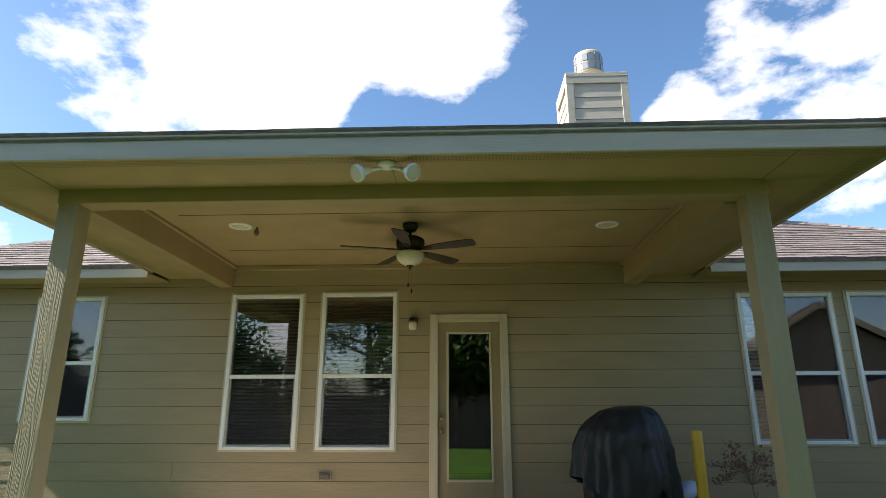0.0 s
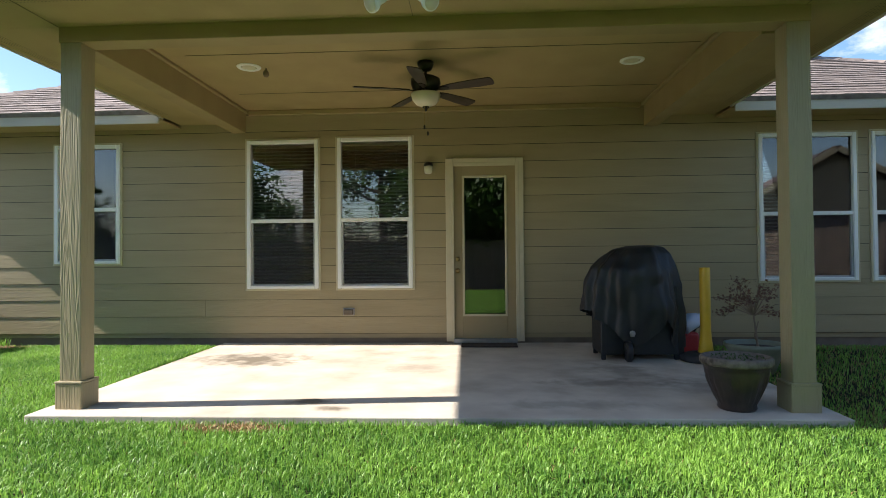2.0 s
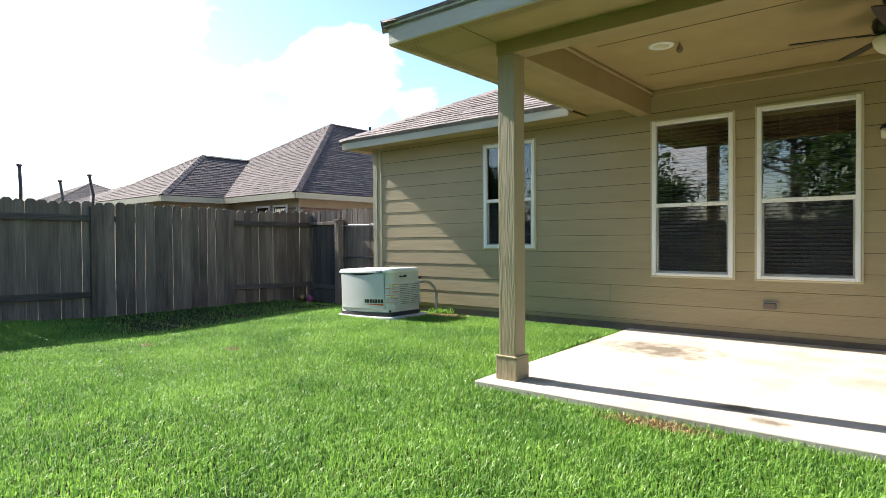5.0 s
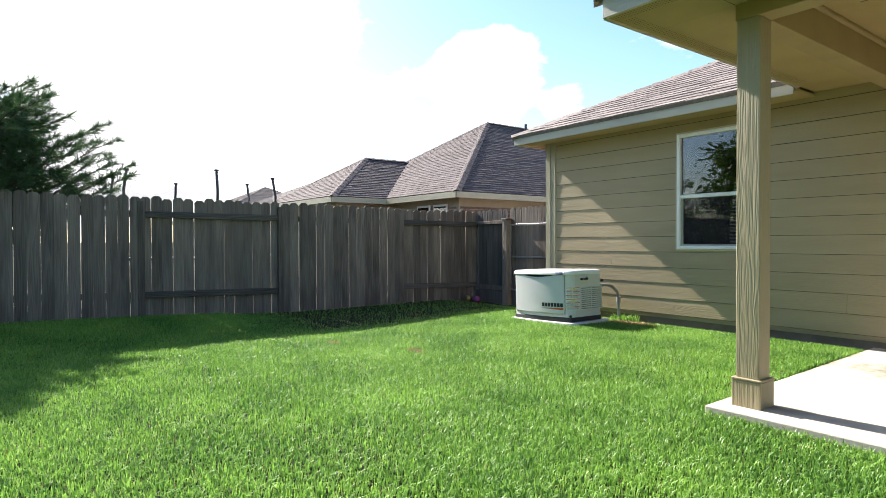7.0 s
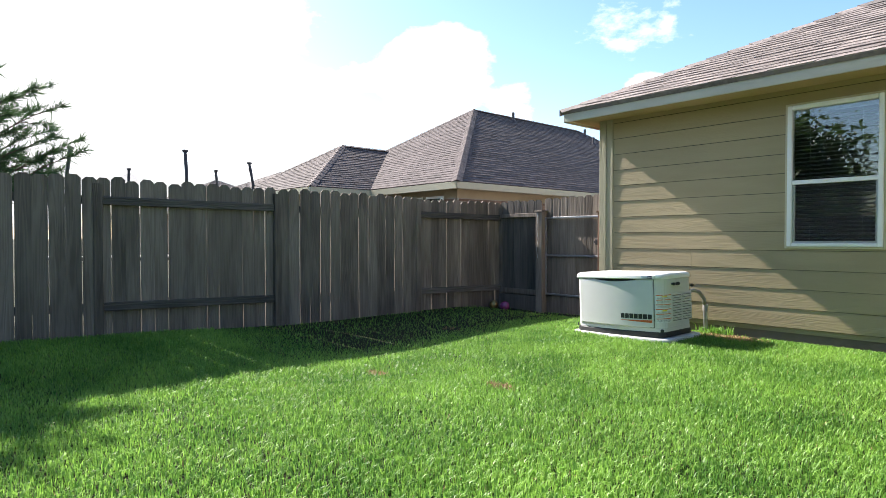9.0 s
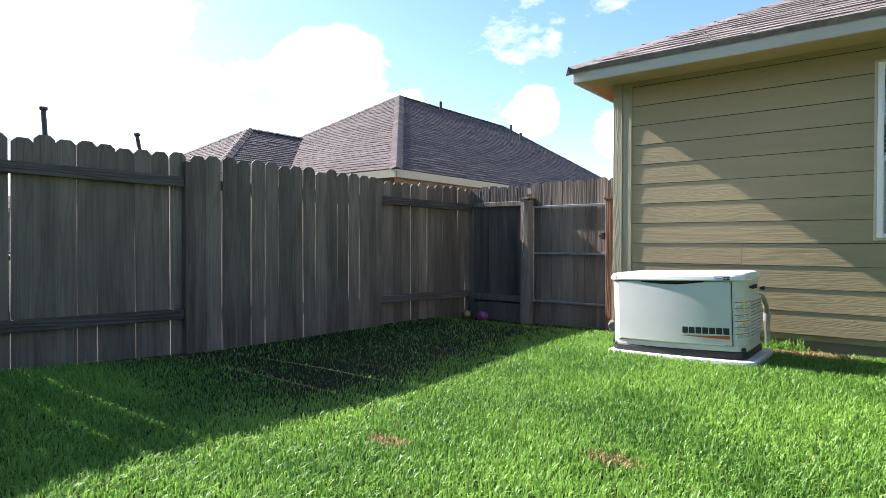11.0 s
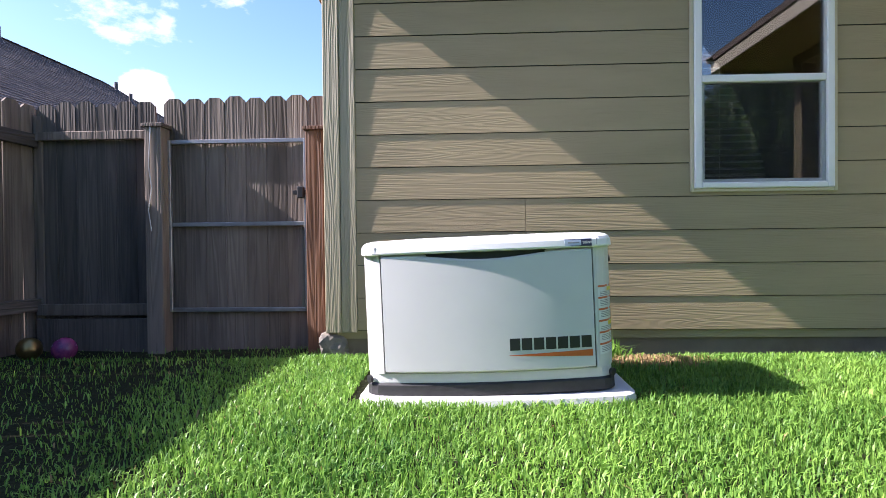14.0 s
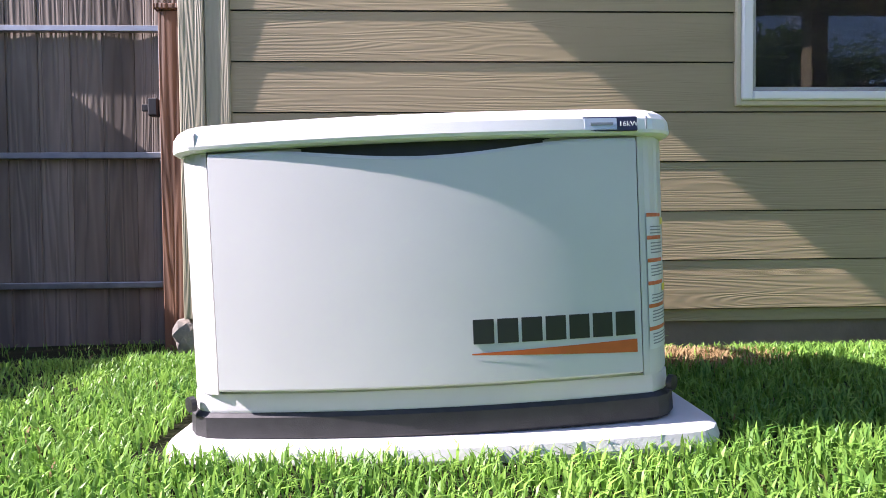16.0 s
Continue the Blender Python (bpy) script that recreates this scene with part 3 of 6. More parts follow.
# ---- windows ----
def build_window(i, x0, x1, z0, z1):
    w = empty(f"window_{i}", (x0 + x1) / 2, WALL_Y, z0)
    tagged(w, "white vinyl single-hung window with closed dark blinds", "window", kind="structure")
    hw, h = (x1 - x0) / 2, z1 - z0
    t = 0.045
    for nm, d in (("frame_side", (-hw, -hw + t, -0.045, 0.06, 0, h)), ("frame_side", (hw - t, hw, -0.045, 0.06, 0, h)),
                  ("frame_head", (-hw + t, hw - t, -0.045, 0.06, h - t, h)), ("window_sill", (-hw + t, hw - t, -0.045, 0.06, 0, t * 0.8))):
        part(nm, box(*d, bevel=0.006), M["white"], w)
    for nm, d in (("trim_bead", (-hw - 0.022, -hw, -0.033, 0.0, -0.022, h + 0.022)), ("trim_bead", (hw, hw + 0.022, -0.033, 0.0, -0.022, h + 0.022)),
                  ("trim_bead", (-hw, hw, -0.033, 0.0, h, h + 0.022)), ("trim_bead", (-hw, hw, -0.033, 0.0, -0.022, 0))):
        part(nm, box(*d, bevel=0.004), M["casing"], w)
    mid = h * 0.455
    part("meeting_rail", box(-hw + t, hw - t, -0.036, 0.02, mid - 0.022, mid + 0.022, 0.004), M["white"], w)
    for nm, d in (("sash_side", (-hw + t, -hw + t + 0.022, -0.022, 0.018, t * 0.8, mid - 0.022)), ("sash_side", (hw - t - 0.022, hw - t, -0.022, 0.018, t * 0.8, mid - 0.022)),
                  ("sash_rail", (-hw + t + 0.022, hw - t - 0.022, -0.022, 0.018, t * 0.8, t * 0.8 + 0.022))):
        part(nm, box(*d, bevel=0.003), M["white"], w)
    g = part("pane", box(-hw + t, hw - t, -0.004, 0.0, mid + 0.022, h - t), M["glass"], w)
    g2 = part("pane", box(-hw + t + 0.022, hw - t - 0.022, 0.0, 0.004, t * 0.8 + 0.022, mid - 0.022), M["glass"], w)
    sc = part("insect_screen", box(-hw + t + 0.004, hw - t - 0.004, -0.032, -0.031, t * 0.8 + 0.002, mid - 0.024), M["screen"], w, "dark fine mesh insect screen")
    for o in (g, g2, sc):
        o.visible_shadow = False
    b = empty("window_blind", (x0 + x1) / 2, WALL_Y + 0.085, z0)
    tagged(b, "closed horizontal slat blind behind the window glass", "blind", group="window blinds")
    me = boxmesh("slat", (-hw + 0.04, hw - 0.04, -0.024, 0.024, -0.0012, 0.0012), M["blind"])
    n = int((h - 0.12) / 0.042)
    for k in range(n):
        piece("slat", me, b, pose(0, 0, 0.05 + k * 0.042, 23 + 2.5 * math.sin(k * 1.7), 0, 0.25 * math.sin(k * 2.3)))
    part("headrail", box(-hw + 0.04, hw - 0.04, -0.03, 0.03, h - 0.075, h - 0.03), M["blind"], b)
    for s in (-0.55, 0.55):
        part("ladder_cord", box(s * hw - 0.0015, s * hw + 0.0015, -0.032, -0.030, 0.04, h - 0.07), M["white"], b)


for i, w in enumerate(WINDOWS):
    build_window(i + 1, *w)


# ---- back door ----
def build_door():
    x0, x1, z0, z1 = DOOR
    d = empty("door_1", (x0 + x1) / 2, WALL_Y, z0)
    tagged(d, "closed olive tan patio door with a tall glass pane", "door", kind="structure")
    hw, h = (x1 - x0) / 2, z1 - z0
    c = 0.085
    for nm, dd in (("casing", (-hw, -hw + c, -0.055, 0.0, 0, h)), ("casing", (hw - c, hw, -0.055, 0.0, 0, h)), ("casing", (-hw + c, hw - c, -0.055, 0.0, h - c, h))):
        part(nm, box(*dd, bevel=0.008, seg=2), M["casing"], d)
    for nm, dd in (("casing_step", (-hw + c - 0.03, -hw + c + 0.012, -0.062, -0.05, 0, h - c + 0.03)), ("casing_step", (hw - c - 0.012, hw - c + 0.03, -0.062, -0.05, 0, h - c + 0.03)),
                   ("casing_step", (-hw + c + 0.012, hw - c - 0.012, -0.062, -0.05, h - c - 0.012, h - c + 0.03))):
        part(nm, box(*dd, bevel=0.004), M["casing"], d)
    lw = hw - c
    for nm, dd in (("stile", (-lw + 0.003, -lw + 0.115, 0.0, 0.045, 0.035, h - c)), ("stile", (lw - 0.115, lw - 0.003, 0.0, 0.045, 0.035, h - c)),
                   ("top_rail", (-lw + 0.115, lw - 0.115, 0.0, 0.045, h - c - 0.125, h - c)), ("bottom_rail", (-lw + 0.115, lw - 0.115, 0.0, 0.045, 0.035, 0.30))):
        part(nm, box(*dd, bevel=0.002), M["door"], d)
    gx, g0, g1 = lw - 0.115, 0.30, h - c - 0.125
    for dd in ((-gx - 0.006, -gx + 0.022, -0.014, 0.0, g0 - 0.006, g1 + 0.006), (gx - 0.022, gx + 0.006, -0.014, 0.0, g0 - 0.006, g1 + 0.006),
               (-gx + 0.022, gx - 0.022, -0.014, 0.0, g1 - 0.022, g1 + 0.006), (-gx + 0.022, gx - 0.022, -0.014, 0.0, g0 - 0.006, g0 + 0.022)):
        part("glazing_bead", box(*dd, bevel=0.005), M["casing"], d)
    g = part("pane", box(-gx, gx, 0.016, 0.022, g0, g1), M["glass"], d)
    g.visible_shadow = False
    part("threshold", box(-hw + c, hw - c, -0.075, 0.06, -0.02, 0.034, 0.004), M["galv"], d, "worn metal threshold")
    for z, r in ((0.98, 0.028), (0.84, 0.03)):
        k = part("deadbolt" if z > 0.9 else "knob", lathe([(r, 0), (r, 0.008), (r * 0.5, 0.012), (r * 0.45, 0.03), (r * 0.9, 0.038), (r * 0.85, 0.06), (0.0, 0.066)], 16), M["brass"], d, "aged brass", True)
        k.matrix_basis = pose(-lw + 0.055, 0.0, z, 90, 0, 0)


build_door()


# ---- porch: posts, beams, ceiling, soffit, fascia, roof ----
def build_porch():
    for px in (-1.50, 3.53):
        p = empty("porch_post", px, 4.30, 0.06)
        tagged(p, "square olive tan wooden porch post with boxed base", "post", group="porch posts")
        part("shaft", box(-0.077, 0.077, -0.077, 0.077, 0.19, 2.605, 0.004), M["post"], p)
        part("base", box(-0.097, 0.097, -0.097, 0.097, 0.0, 0.185, 0.004), M["post"], p)
        part("base_cap", box(-0.1, 0.1, -0.1, 0.1, 0.186, 0.2, 0.003), M["post"], p)
    beams = (("porch_beam", (-1.585, 3.615, 4.215, 4.385, 2.665, 2.925)), ("porch_beam", (-1.585, -1.42, 4.387, 7.235, 2.66, 2.925)), ("porch_beam", (3.37, 3.535, 4.387, 7.235, 2.65, 2.925)))
    for nm, d in beams:
        tagged(link(nm, box(*d, bevel=0.004), M["beam"]), "boxed olive tan porch beam", "beam", kind="structure")
    c = box(-1.42, 3.37, 4.385, 7.24, 2.93, 2.96)
    tagged(link("ceiling", c, M["soffit"]), "olive tan panelled porch ceiling", "ceiling", kind="structure")
    for y in (5.28, 6.5):
        tagged(link("ceiling_seam", box(-1.2, 3.3, y - 0.004, y + 0.004, 2.926, 2.931), M["groove"]), "thin dark seam between ceiling panels", "trim", kind="structure")
    # cove trim round the ceiling
    for d in ((-1.42, -1.38, 4.387, 7.232, 2.895, 2.928), (3.33, 3.37, 4.387, 7.232, 2.895, 2.928), (-1.38, 3.33, 7.195, 7.258, 2.87, 2.928), (-1.38, 3.33, 4.387, 4.42, 2.895, 2.928)):
        tagged(link("ceiling_trim", box(*d, bevel=0.006), M["beam"]), "olive tan trim where ceiling meets beam", "trim", kind="structure")
    # soffits
    sof = (("soffit_front", (-2.24, 4.2, 3.685, 4.215)), ("soffit_left", (-2.24, -1.585, 4.217, 7.25)), ("soffit_right", (3.615, 4.2, 4.217, 7.25)),
           ("soffit_house", (-6.37, -2.242, 6.802, 7.25)), ("soffit_house", (4.202, HOUSE_R + 0.3, 6.802, 7.25)), ("soffit_side", (-6.37, HOUSE_L, 7.252, 18.2)))
    for nm, (a, b, y0, y1) in sof:
        z = SOFFIT - 0.03 if nm in ("soffit_house", "soffit_side") else SOFFIT + 0.015
        tagged(link(nm, box(a, b, y0, y1, z, z + 0.02), M["soffit"]), "olive tan soffit under the eave", "soffit", kind="structure")
    for a, b, y0, y1 in ((-2.22, 4.18, 3.72, 3.82), (-2.20, -2.10, 3.84, 6.7), (4.06, 4.16, 3.84, 6.7)):
        # perforated vent strips
        verts, faces = [], []
        nx, ny = int((b - a) / 0.024), int((y1 - y0) / 0.024)
        for i in range(nx):
            for j in range(ny):
                x, y = a + 0.012 + i * 0.024, y0 + 0.012 + j * 0.024
                k = len(verts)
                verts += [(x - 0.005, y - 0.005, SOFFIT + 0.012), (x + 0.005, y - 0.005, SOFFIT + 0.012), (x + 0.005, y + 0.005, SOFFIT + 0.012), (x - 0.005, y + 0.005, SOFFIT + 0.012)]
                faces.append((k, k + 1, k + 2, k + 3))
        tagged(rawmesh("vent_holes", verts, faces, M["groove"]), "rows of small vent holes in the soffit", "vent", kind="stuff")
    for d in ((-1.585, -1.581, 3.69, 4.21), (3.58, 3.584, 3.69, 4.21), (0.95, 0.954, 3.69, 4.21)):
        tagged(link("soffit_seam", box(*d, SOFFIT + 0.012, SOFFIT + 0.016), M["groove"]), "thin seam in the soffit", "trim", kind="structure")
    # fascias
    fas = ((-2.25, 4.21, 3.66, 3.685, 2.76, 2.9), (-2.265, -2.24, 3.685, 6.86, 2.76, 2.9), (4.2, 4.225, 3.685, 6.86, 2.76, 2.9),
           (-6.385, -2.267, 6.775, 6.80, 2.695, 2.825), (4.227, HOUSE_R + 0.3, 6.775, 6.80, 2.695, 2.825), (-6.395, -6.37, 6.80, 18.2, 2.695, 2.825))
    for d in fas:
        tagged(link("fascia", box(*d, bevel=0.003), M["fascia"]), "pale olive fascia board under the roof edge", "fascia", kind="structure")
    for d in ((-2.29, 4.25, 3.64, 3.72, 2.902, 2.92), (-2.29, -2.2, 3.72, 6.74, 2.902, 2.92), (4.16, 4.25, 3.72, 6.74, 2.902, 2.92)):
        tagged(link("drip_edge", box(*d, bevel=0.004), M["fascia"]), "thin metal drip edge along the eave", "trim", kind="structure")


build_porch()


# ---- roofs: decks with rows of shingles ----
def roof_plane(parent, a, b, c, d, material, rows, name="roof_plane", tabs=0.30, thick=0.012):
    """A sloped plane from the eave a-b to the top d-c: a deck and rows of shingle courses, each tab a quad of its own."""
    a, b, c, d = (Vector(v) for v in (a, b, c, d))
    n = (b - a).cross(d - a).normalized()
    if n.z < 0:
        n = -n
    deck = rawmesh("deck", [a, b, c, d, a - n * 0.04, b - n * 0.04, c - n * 0.04, d - n * 0.04],
                   [(0, 1, 2, 3), (7, 6, 5, 4), (0, 4, 5, 1), (1, 5, 6, 2), (2, 6, 7, 3), (3, 7, 4, 0)], material, parent)
    verts, faces = [], []
    rnd = random.Random(len(name) + rows)
    for r in range(rows):
        u0, u1 = r / rows, min(1.0, (r + 1.25) / rows)
        l0, l1 = a.lerp(d, u0), a.lerp(d, u1)
        r0, r1 = b.lerp(c, u0), b.lerp(c, u1)
        ln = (r0 - l0).length
        if ln < 0.05:
            continue
        k = max(1, int(ln / tabs))
        cutsA = [0.0] + sorted(min(0.999, max(0.001, (i + rnd.uniform(-0.25, 0.25) + 0.5 * (r % 2)) / k)) for i in range(1, k)) + [1.0]
        for f0, f1 in zip(cutsA, cutsA[1:]):
            if f1 - f0 < 1e-4:
                continue
            t = thick * rnd.uniform(0.6, 1.3)
            p = [l0.lerp(r0, f0) + n * (t + 0.004), l0.lerp(r0, f1) + n * (t + 0.004), l1.lerp(r1, f1) + n * 0.003, l1.lerp(r1, f0) + n * 0.003,
                 l0.lerp(r0, f0) + n * 0.001, l0.lerp(r0, f1) + n * 0.001]
            q = len(verts)
            verts += p
            faces += [(q, q + 1, q + 2, q + 3), (q + 4, q + 5, q + 1, q)]
    s = rawmesh("shingles", verts, faces, material, parent)
    s["kind"] = "stuff"
    return s


def island_shingle(m, amount):
    """Let each tab vary."""
    nt = m.node_tree
    b = nt.nodes["Principled BSDF"]
    src = b.inputs["Base Color"].links[0].from_socket
    geo = nt.nodes.new("ShaderNodeNewGeometry")
    mr = nt.nodes.new("ShaderNodeMapRange")
    mr.inputs[3].default_value, mr.inputs[4].default_value = 1 - amount, 1 + amount
    nt.links.new(geo.outputs["Random Per Island"], mr.inputs[0])
    hs = nt.nodes.new("ShaderNodeHueSaturation")
    nt.links.new(mr.outputs[0], hs.inputs["Value"])
    nt.links.new(src, hs.inputs["Color"])
    nt.links.new(hs.outputs[0], b.inputs["Base Color"])


island_shingle(M["shingle"], 0.28)
island_shingle(M["shingle_far"], 0.22)


def hip_roof(name, label, x0, x1, y0, y1, z, slope, material, rows, notch=None, inset=None):
    r = empty(name, 0, 0, 0)
    tagged(r, label, "roof", kind="structure")
    half = min(x1 - x0, y1 - y0) / 2
    top = z + slope * half
    if x1 - x0 >= y1 - y0:
        A, B = (x0 + half, (y0 + y1) / 2, top), (x1 - half, (y0 + y1) / 2, top)
        if notch:
            # the porch roof meets this slope: leave its lower edge open between xa and xb
            xa, xb, dy = notch
            sa, sb = xa - x0, x1 - xb
            roof_plane(r, (x0, y0, z), (xa, y0, z), (xa, y0 + sa, z + slope * sa), (xa, y0 + sa, z + slope * sa), material, int(rows * sa / half))
            roof_plane(r, (xb, y0, z), (x1, y0, z), (xb, y0 + sb, z + slope * sb), (xb, y0 + sb, z + slope * sb), material, int(rows * sb / half))
            roof_plane(r, (xa, y0 + dy, z + slope * dy), (xb, y0 + dy, z + slope * dy), (xb, y0 + sa, z + slope * sa), (xa, y0 + sa, z + slope * sa), material, int(rows * (sa - dy) / half))
            roof_plane(r, (xa, y0 + sa, z + slope * sa), (xb, y0 + sa, z + slope * sa), B, A, material, int(rows * (half - sa) / half))
        else:
            roof_plane(r, (x0, y0, z), (x1, y0, z), B, A, material, rows)
        roof_plane(r, (x1, y1, z), (x0, y1, z), A, B, material, rows)
        roof_plane(r, (x0, y1, z), (x0, y0, z), A, A, material, rows)
        roof_plane(r, (x1, y0, z), (x1, y1, z), B, B, material, rows)
        hips = [((x0, y0, z), A), ((x1, y0, z), B), ((x0, y1, z), A), ((x1, y1, z), B), (A, B)]
    else:
        run = inset or half
        A, B = ((x0 + x1) / 2, y0 + run, top), ((x0 + x1) / 2, y1 - run, top)
        roof_plane(r, (x0, y1, z), (x0, y0, z), A, B, material, rows)
        roof_plane(r, (x1, y0, z), (x1, y1, z), B, A, material, rows)
        roof_plane(r, (x0, y0, z), (x1, y0, z), A, A, material, rows)
        roof_plane(r, (x1, y1, z), (x0, y1, z), B, B, material, rows)
        hips = [((x0, y0, z), A), ((x1, y0, z), A), ((x0, y1, z), B), ((x1, y1, z), B), (A, B)]
    for p, q in hips:
        p, q = Vector(p), Vector(q)
        n = max(2, int((q - p).length / 0.28))
        bm = bmesh.new()
        d = (q - p).normalized()
        side = d.cross(Vector((0, 0, 1))).normalized()
        up = side.cross(d).normalized()
        for i in range(n):
            a, b = p.lerp(q, i / n), p.lerp(q, min(1, (i + 1.15) / n))
            v = [bm.verts.new(w) for w in (a - side * 0.13 - up * 0.03, a + up * 0.035, a + side * 0.13 - up * 0.03, b + side * 0.13 - up * 0.035, b + up * 0.022, b - side * 0.13 - up * 0.035)]
            bm.faces.new((v[0], v[1], v[4], v[5]))
            bm.faces.new((v[1], v[2], v[3], v[4]))
        part("hip_cap", bm, material, r)["kind"] = "stuff"
    return r


hip_roof("roof_main", "weathered brown-grey shingled hip roof of the house", -6.42, HOUSE_R + 0.35, 6.75, 18.25, 2.832, 0.48, M["shingle"], 42, notch=(-2.25, 4.21, 0.75))
hip_roof("roof_porch", "brown-grey shingled porch roof", -2.30, 4.26, 3.635, 11.5, 2.926, 0.42, M["shingle"], 24)


# ---- chimney ----
def build_chimney():
    c = empty("chimney", 3.69, 9.5, 3.6)
    tagged(c, "siding-clad chimney box with a round metal cap", "chimney")
    hw, h = 0.5, 3.0
    part("body", box(-hw + 0.02, hw - 0.02, -hw + 0.02, hw - 0.02, 0, h), M["fascia"], c)
    for sx in (-1, 1):
        for sy in (-1, 1):
            x, y = sx * (hw - 0.05), sy * (hw - 0.05)
            part("corner_board", box(x - 0.06, x + 0.06, y - 0.06, y + 0.06, 0, h - 0.02, 0.004), M["fascia"], c)
    for k in range(14):
        z = k * 0.2
        for rz in (0, 90, 180, 270):
            bm = box(-hw + 0.115, hw - 0.115, -hw - 0.001, -hw + 0.03, z + 0.006, z + 0.2)
            for v in bm.verts:
                if v.co.z > z + 0.1 and v.co.y < -hw + 0.01:
                    v.co.y += 0.012
            b = part("siding_board", bm, M["fascia"], c)
            b.matrix_basis = pose(0, 0, 0, 0, 0, rz)
    part("top_band", box(-hw - 0.015, hw + 0.015, -hw - 0.015, hw + 0.015, h - 0.14, h - 0.02, 0.004), M["fascia"], c)
    part("cap_plate", box(-hw - 0.02, hw + 0.02, -hw - 0.02, hw + 0.02, h - 0.018, h + 0.06, 0.006), M["fascia"], c)
    cap = part("flue_cap", lathe([(0.16, h + 0.06), (0.16, h + 0.24), (0.23, h + 0.26), (0.245, h + 0.29), (0.245, h + 0.66), (0.23, h + 0.7), (0.0, h + 0.72)], 28), M["casing"], c, "round tan metal flue cap", True)
    for k in range(14):
        a = 2 * math.pi * k / 14
        for z in (h + 0.315, h + 0.485):
            bm = box(-0.045, 0.045, -0.006, 0.0, 0, 0.14)
            o = part("vent_screen", bm, M["galv"], cap)
            o.matrix_basis = pose(0.246 * math.sin(a), -0.246 * math.cos(a), z, 0, 0, math.degrees(a))


build_chimney()


# ---- wooden fence along the yard ----
FENCE_X = -8.25


def picket_mesh(w, h, material="cedar"):
    bm = bmesh.new()
    c = 0.035
    out = [(-w / 2, 0), (w / 2, 0), (w / 2, h - c), (w / 2 - c, h), (-w / 2 + c, h), (-w / 2, h - c)]
    f = [bm.verts.new((x, -0.009, z)) for x, z in out]
    b = [bm.verts.new((x, 0.009, z)) for x, z in out]
    for i in range(6):
        bm.faces.new((f[i], f[(i + 1) % 6], b[(i + 1) % 6], b[i]))
    bm.faces.new(f)
    bm.faces.new(list(reversed(b)))
    bmesh.ops.recalc_face_normals(bm, faces=bm.faces)
    me = bpy.data.meshes.new("picket")
    bm.to_mesh(me)
    bm.free()
    me.materials.append(M[material])
    return me


PICKET = [picket_mesh(w, h) for w, h in ((0.1385, 1.77), (0.1405, 1.785), (0.1425, 1.755), (0.140, 1.79), (0.143, 1.765), (0.1415, 1.78))]
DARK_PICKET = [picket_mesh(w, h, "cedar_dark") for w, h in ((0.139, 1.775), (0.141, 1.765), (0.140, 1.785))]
FENCE_POSTS = (-12.1, -10.1, -8.1, -6.1, -4.1, -2.1, -0.22, 1.82, 3.79, 5.93, 7.62)


def fence_line(y):
    """The fence leaves the house line at a slight angle and follows the rise of the lawn."""
    return -0.093 * (7.62 - y), min(0.13, 0.0145 * max(0.0, 7.62 - y))


def build_side_fence():
    rnd = random.Random(4)
    f = empty("fence", FENCE_X, 0, 0)
    tagged(f, "weathered grey-brown cedar privacy fence with dog-eared pickets", "fence", kind="structure")
    turn = 90 + math.degrees(math.atan(-0.093))
    for i, (y0, y1) in enumerate(zip(FENCE_POSTS, FENCE_POSTS[1:])):
        boards_near = i % 2 == 0                     # pickets face the yard in every other bay
        px = 0.03 if boards_near else -0.03
        rx = 0.0 if boards_near else 0.012
        n = round((y1 - y0) / 0.1435)
        for k in range(n):
            y = y0 + (k + 0.5) * (y1 - y0) / n + rnd.uniform(-0.003, 0.003)
            dx, dz = fence_line(y)
            piece("picket", PICKET[rnd.randrange(len(PICKET))], f, pose(dx + px + rnd.uniform(-0.004, 0.004), y, dz - 0.03 + rnd.uniform(-0.012, 0.012), 0, rnd.uniform(-0.25, 0.25), turn + rnd.uniform(-1.6, 1.6)) @ Matrix.Rotation(radians(rnd.uniform(-0.2, 0.2)), 4, "Y") @ Matrix.Diagonal(((y1 - y0) / n / 0.1435, 1, 1, 1)))
        dx, dz = fence_line((y0 + y1) / 2)
        for z in (0.355, 1.50):
            rail = part("rail", box(-0.02, 0.02, -(y1 - y0) / 2 + 0.045, (y1 - y0) / 2 - 0.045, -0.045, 0.045, 0.004), M["cedar_y"], f)
            rail.matrix_basis = pose(dx + rx, (y0 + y1) / 2, z + dz, -0.8, 0, turn - 90)
    for y in FENCE_POSTS:
        dx, dz = fence_line(y)
        part("fence_post", box(dx - 0.02, dx + 0.045, y - 0.045, y + 0.045, -0.1, 1.68 + dz, 0.004), M["cedar"], f)


